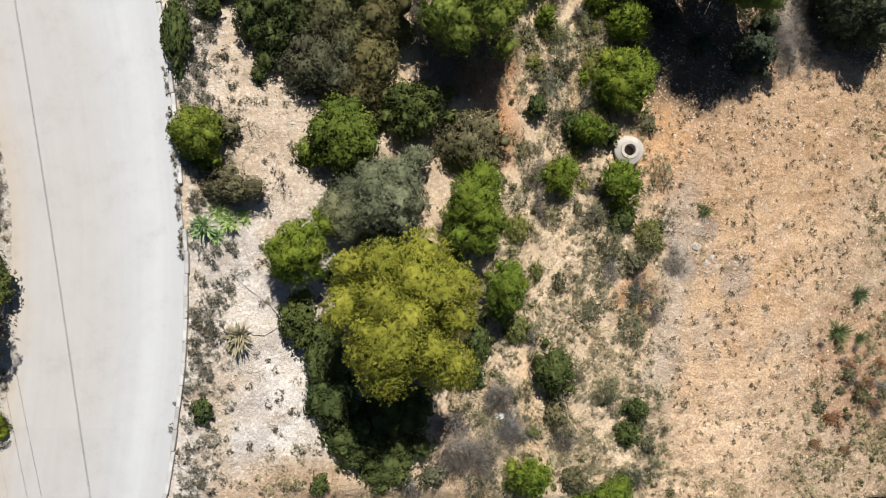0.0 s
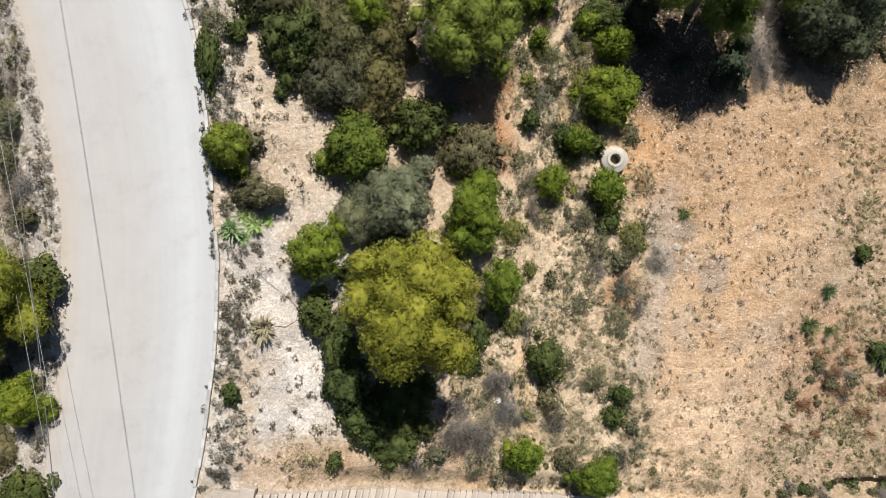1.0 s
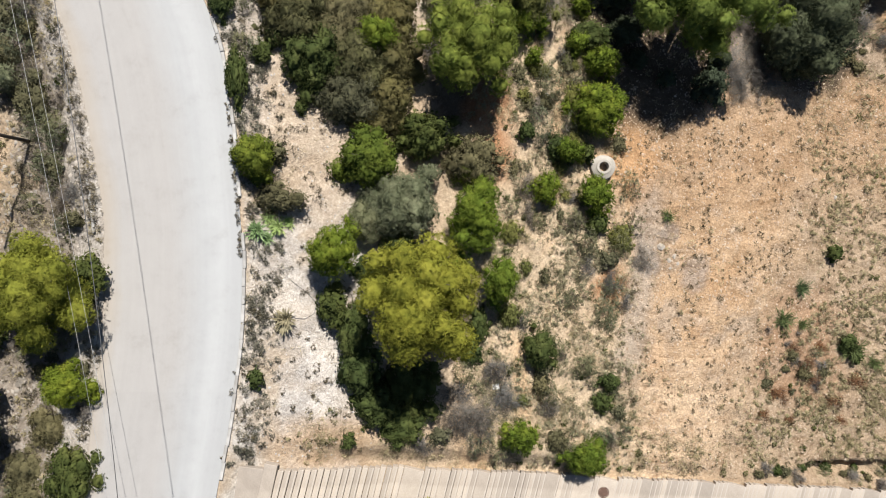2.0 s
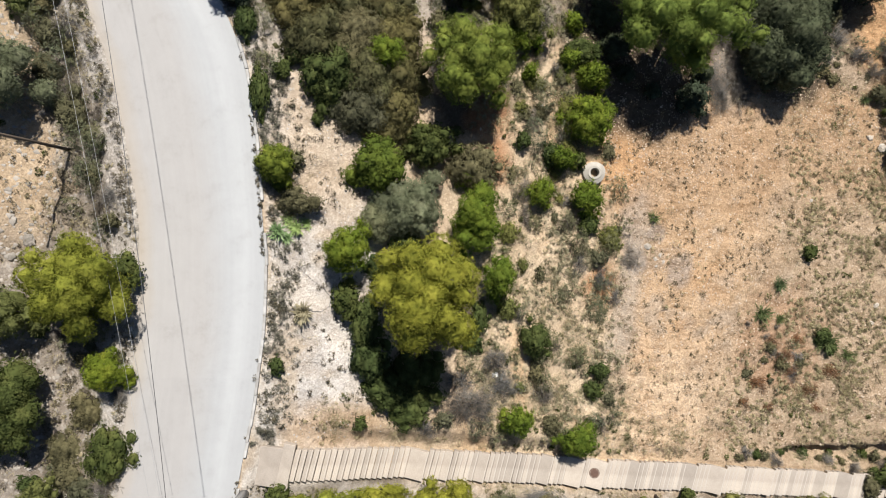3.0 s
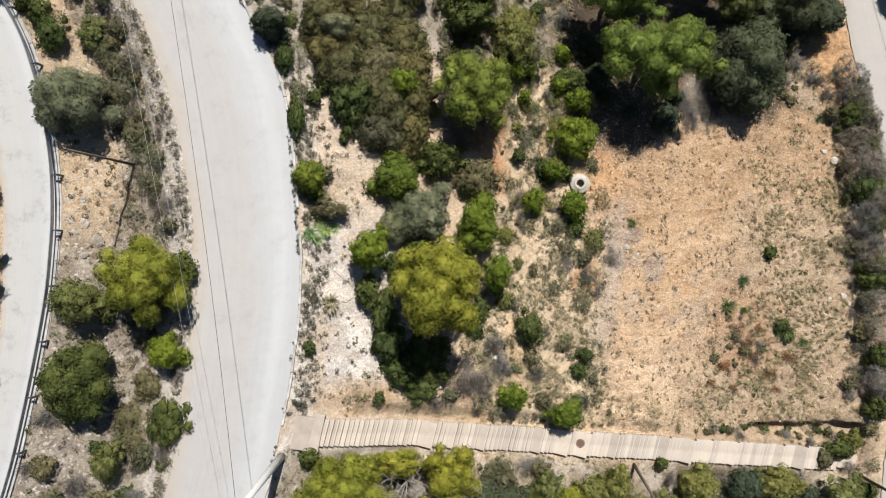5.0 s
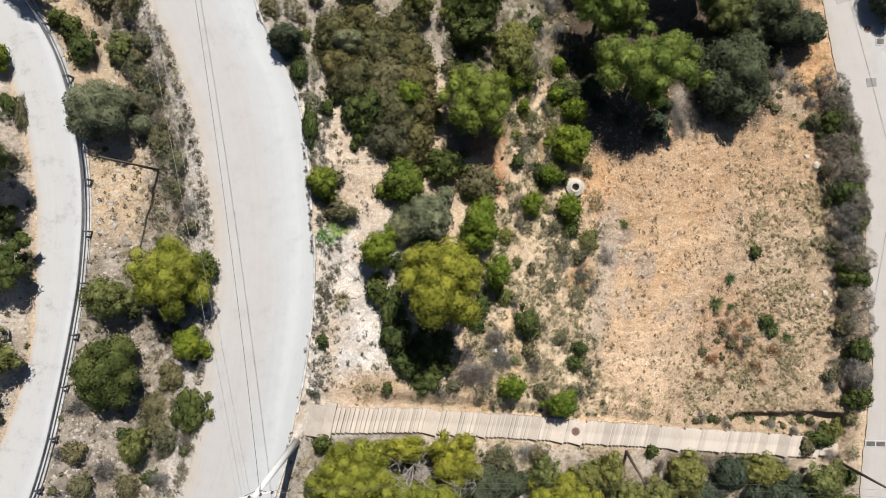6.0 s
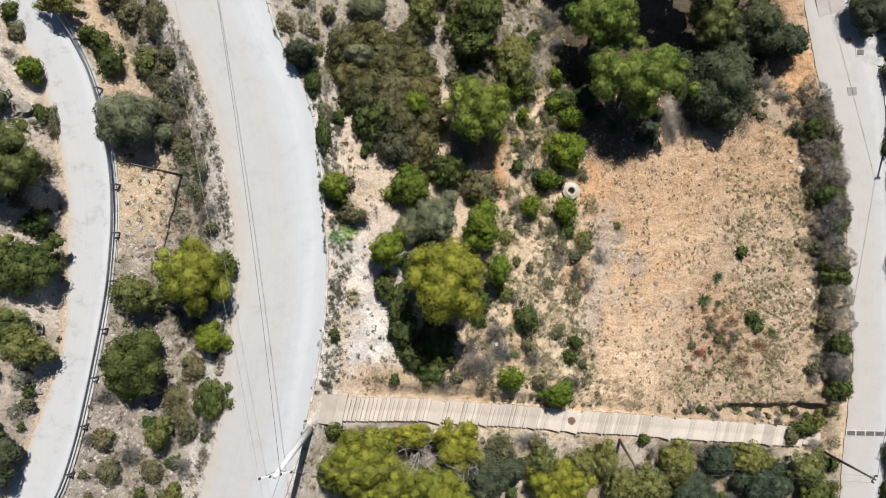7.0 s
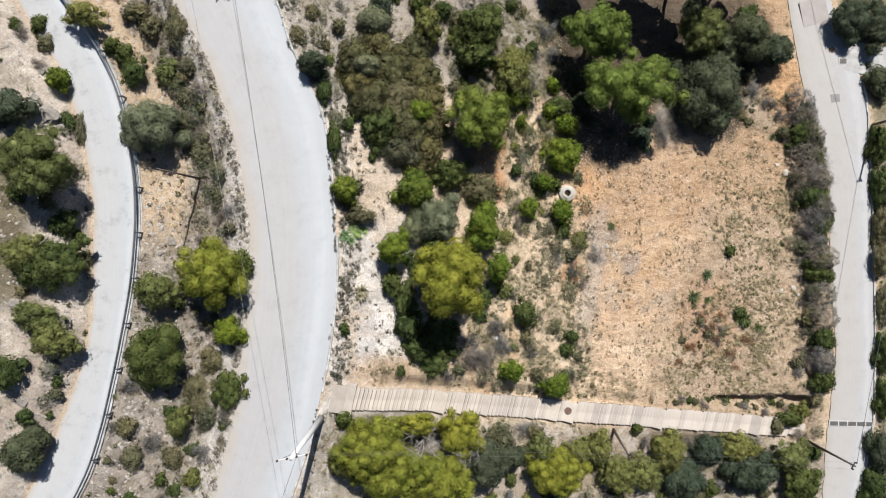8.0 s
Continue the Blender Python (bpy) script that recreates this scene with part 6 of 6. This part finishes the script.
stones("rubble", scatter(rng, 34000, lambda x, y: 0.9 * strip_mask(x, y) + 0.5 * (x < LEFT_W(y)), -46, -18, -30, 30), 0.03, 0.21, rng, M_RUBBLE, "angular grey rubble on the banks")
stones("chalk_chips", scatter(rng, 16000, lambda x, y: np.clip(0.7 * chalk_mask(x, y) + 0.6 * upper_mask(x, y), 0, 1), -20, 6, -14, 27), 0.02, 0.10, rng, M_CHALK, "pale chips of chalk on the bank")
grass("dry_grass", scatter(rng, 66000, lambda x, y: (1.0 * mid_mask(x, y) + 0.8 * upper_mask(x, y) + 0.9 * stair_mask(x, y) + 0.10 * field_mask(x, y) + 0.55 * strip_mask(x, y) + 0.12 * chalk_mask(x, y) + 0.4 * verge_mask(x, y) + 0.5 * (x > EAST_E(y)) + 0.4 * (x < LEFT_W(y)) + 0.4 * ((x > 26) & (x < 39))) * clump(x, y, 0.6)), 0.16, 0.42, 10, 0.014, rng, LEAF["dry"], "tufts of dry straw-coloured grass")
grass("thyme_tufts", scatter(rng, 7000, lambda x, y: field_mask(x, y) * (0.06 + 0.6 * smooth(0.46, 0.64, fbm(x * 0.9, y * 0.7, 79))), 8, 40, -18, 18), 0.07, 0.2, 22, 0.02, rng, LEAF["thyme"], "small dark tufts of dry weeds on bare soil", 0.5)
cushions("thyme_cushions", scatter(rng, 12000, lambda x, y: (0.3 * strip_mask(x, y) + 0.34 * chalk_mask(x, y) + 0.6 * verge_mask(x, y)) * (0.3 + 0.7 * clump(x, y, 0.9)), -36, -2, -30, 30), 0.10, 0.28, 12, 6, 0.1, 0.013, rng, LEAF["thyme"], "small dark cushions of dry thyme along the road edges")
ky = rng.uniform(-16.0, 22.0, 190)
ky = ky[smooth(0.40, 0.58, fbm(ky * 0.5, ky * 0 + 4.0, 95)) > rng.uniform(0, 1, len(ky))]
cushions("kerb_weeds", np.stack([MAIN_E(ky) - 0.07 + rng.normal(0, 0.05, len(ky)), ky, main_z(ky) + 0.01], 1), 0.06, 0.17, 11, 5, 0.08, 0.012, rng, LEAF["belt"], "small dark weeds growing along the foot of the kerb")
cushions("belt_scrub", scatter(rng, 7000, lambda x, y: belt_mask(x, y) * (0.25 + 0.75 * clump(x + 15, y, 0.7)), -36, -18, -26, 28), 0.18, 0.48, 13, 5, 0.14, 0.018, rng, LEAF["belt"], "grey-brown scrub cushions in a belt above the road")
cushions("verge_scrub", scatter(rng, 9000, lambda x, y: smooth(0.15, 0.4, x - MAIN_E(y)) * smooth(2.6, 0.9, x - MAIN_E(y)) * smooth(-14.5, -13, y) * (0.25 + 0.75 * clump(x, y + 9, 0.6)), -18, -2, -15, 25), 0.11, 0.29, 18, 6, 0.12, 0.014, rng, LEAF["verge"], "dusty grey scrub cushions behind the road kerb")
cushions("grey_scrub", scatter(rng, 13000, lambda x, y: (0.95 * np.clip(mid_mask(x, y) + upper_mask(x, y), 0, 1) + 0.8 * stair_mask(x, y) + 0.05 * field_mask(x, y) + 0.5 * strip_mask(x, y) * (x > -27) + 0.3 * ((x > 27) & (x < 39)) + 0.5 * (x > EAST_E(y))) * (0.22 + 0.78 * clump(x, y, 0.55))), 0.09, 0.52, 14, 5, 0.13, 0.016, rng, LEAF["scrub"], "low grey-green scrub on the slope")
cushions("green_weeds", scatter(rng, 9000, lambda x, y: (0.28 * np.clip(mid_mask(x, y), 0, 1) + 0.25 * stair_mask(x, y) + 0.012 * field_mask(x, y) + 0.07 * ((x > 24) & (x < 40)) + 0.4 * (x > EAST_E(y)) + 0.25 * (x < LEFT_W(y)) + 0.12 * strip_mask(x, y)) * clump(x + 40, y, 0.5)), 0.12, 0.4, 20, 7, 0.12, 0.016, rng, LEAF["weed"], "low green weeds between stones")
cushions("slope_scrub", scatter(rng, 4600, lambda x, y: np.clip(mid_mask(x, y), 0, 1) * (0.12 + 0.88 * smooth(0.40, 0.58, fbm(x * 0.9, y * 0.45, 88))) * smooth(0.8, 1.8, np.hypot(x - 2.8, (y - 7.2) * 0.5)), 0, 14, -15, 23), 0.08, 0.44, 13, 5, 0.13, 0.016, rng, LEAF["scrub"], "olive-grey scrub between bare lanes of soil")
cushions("field_scrub", scatter(rng, 3200, lambda x, y: smooth(0.46, 0.62, fbm(x * 0.4, y * 0.4, 91)) * smooth(21, 29, x - 0.3 * y), 18, 37, -15.5, 8), 0.08, 0.3, 13, 5, 0.12, 0.016, rng, LEAF["field_scrub"], "dry olive scrub spreading over the lower field")


# ---- what sets single plants apart ----
def relabel(x, y, label):
    near = min((o for o in scene.objects if o.parent is None and o.get("category") in ("tree", "shrub")), key=lambda o: (o.location.x - x) ** 2 + (o.location.y - y) ** 2)
    tagged(near, label)


relabel(-1.6, -2.55, "largest pine with domed yellow-green crown above a dark hedge")
relabel(-21.7, -2.1, "bright yellow-green pine standing between two concrete roads")
relabel(15.3, 14.9, "tall green pine throwing deep shade on the field's edge")
relabel(-2.9, 2.7, "silvery grey-green olive tree beside the large pine")
relabel(-4.7, 5.2, "round glossy green shrub at the edge of chalk ground")
relabel(-10.7, 5.0, "rounded green shrub overhanging the road kerb")
relabel(-27.4, -9.7, "wide dark evergreen crown beside the guard rail")
relabel(4.5, -11.8, "small bright green pine just above the concrete stair")
relabel(8.9, -13.5, "small green pine shading the edge of the stair")
relabel(24.9, 16.0, "dark grey-green tree at the corner of the bare field")
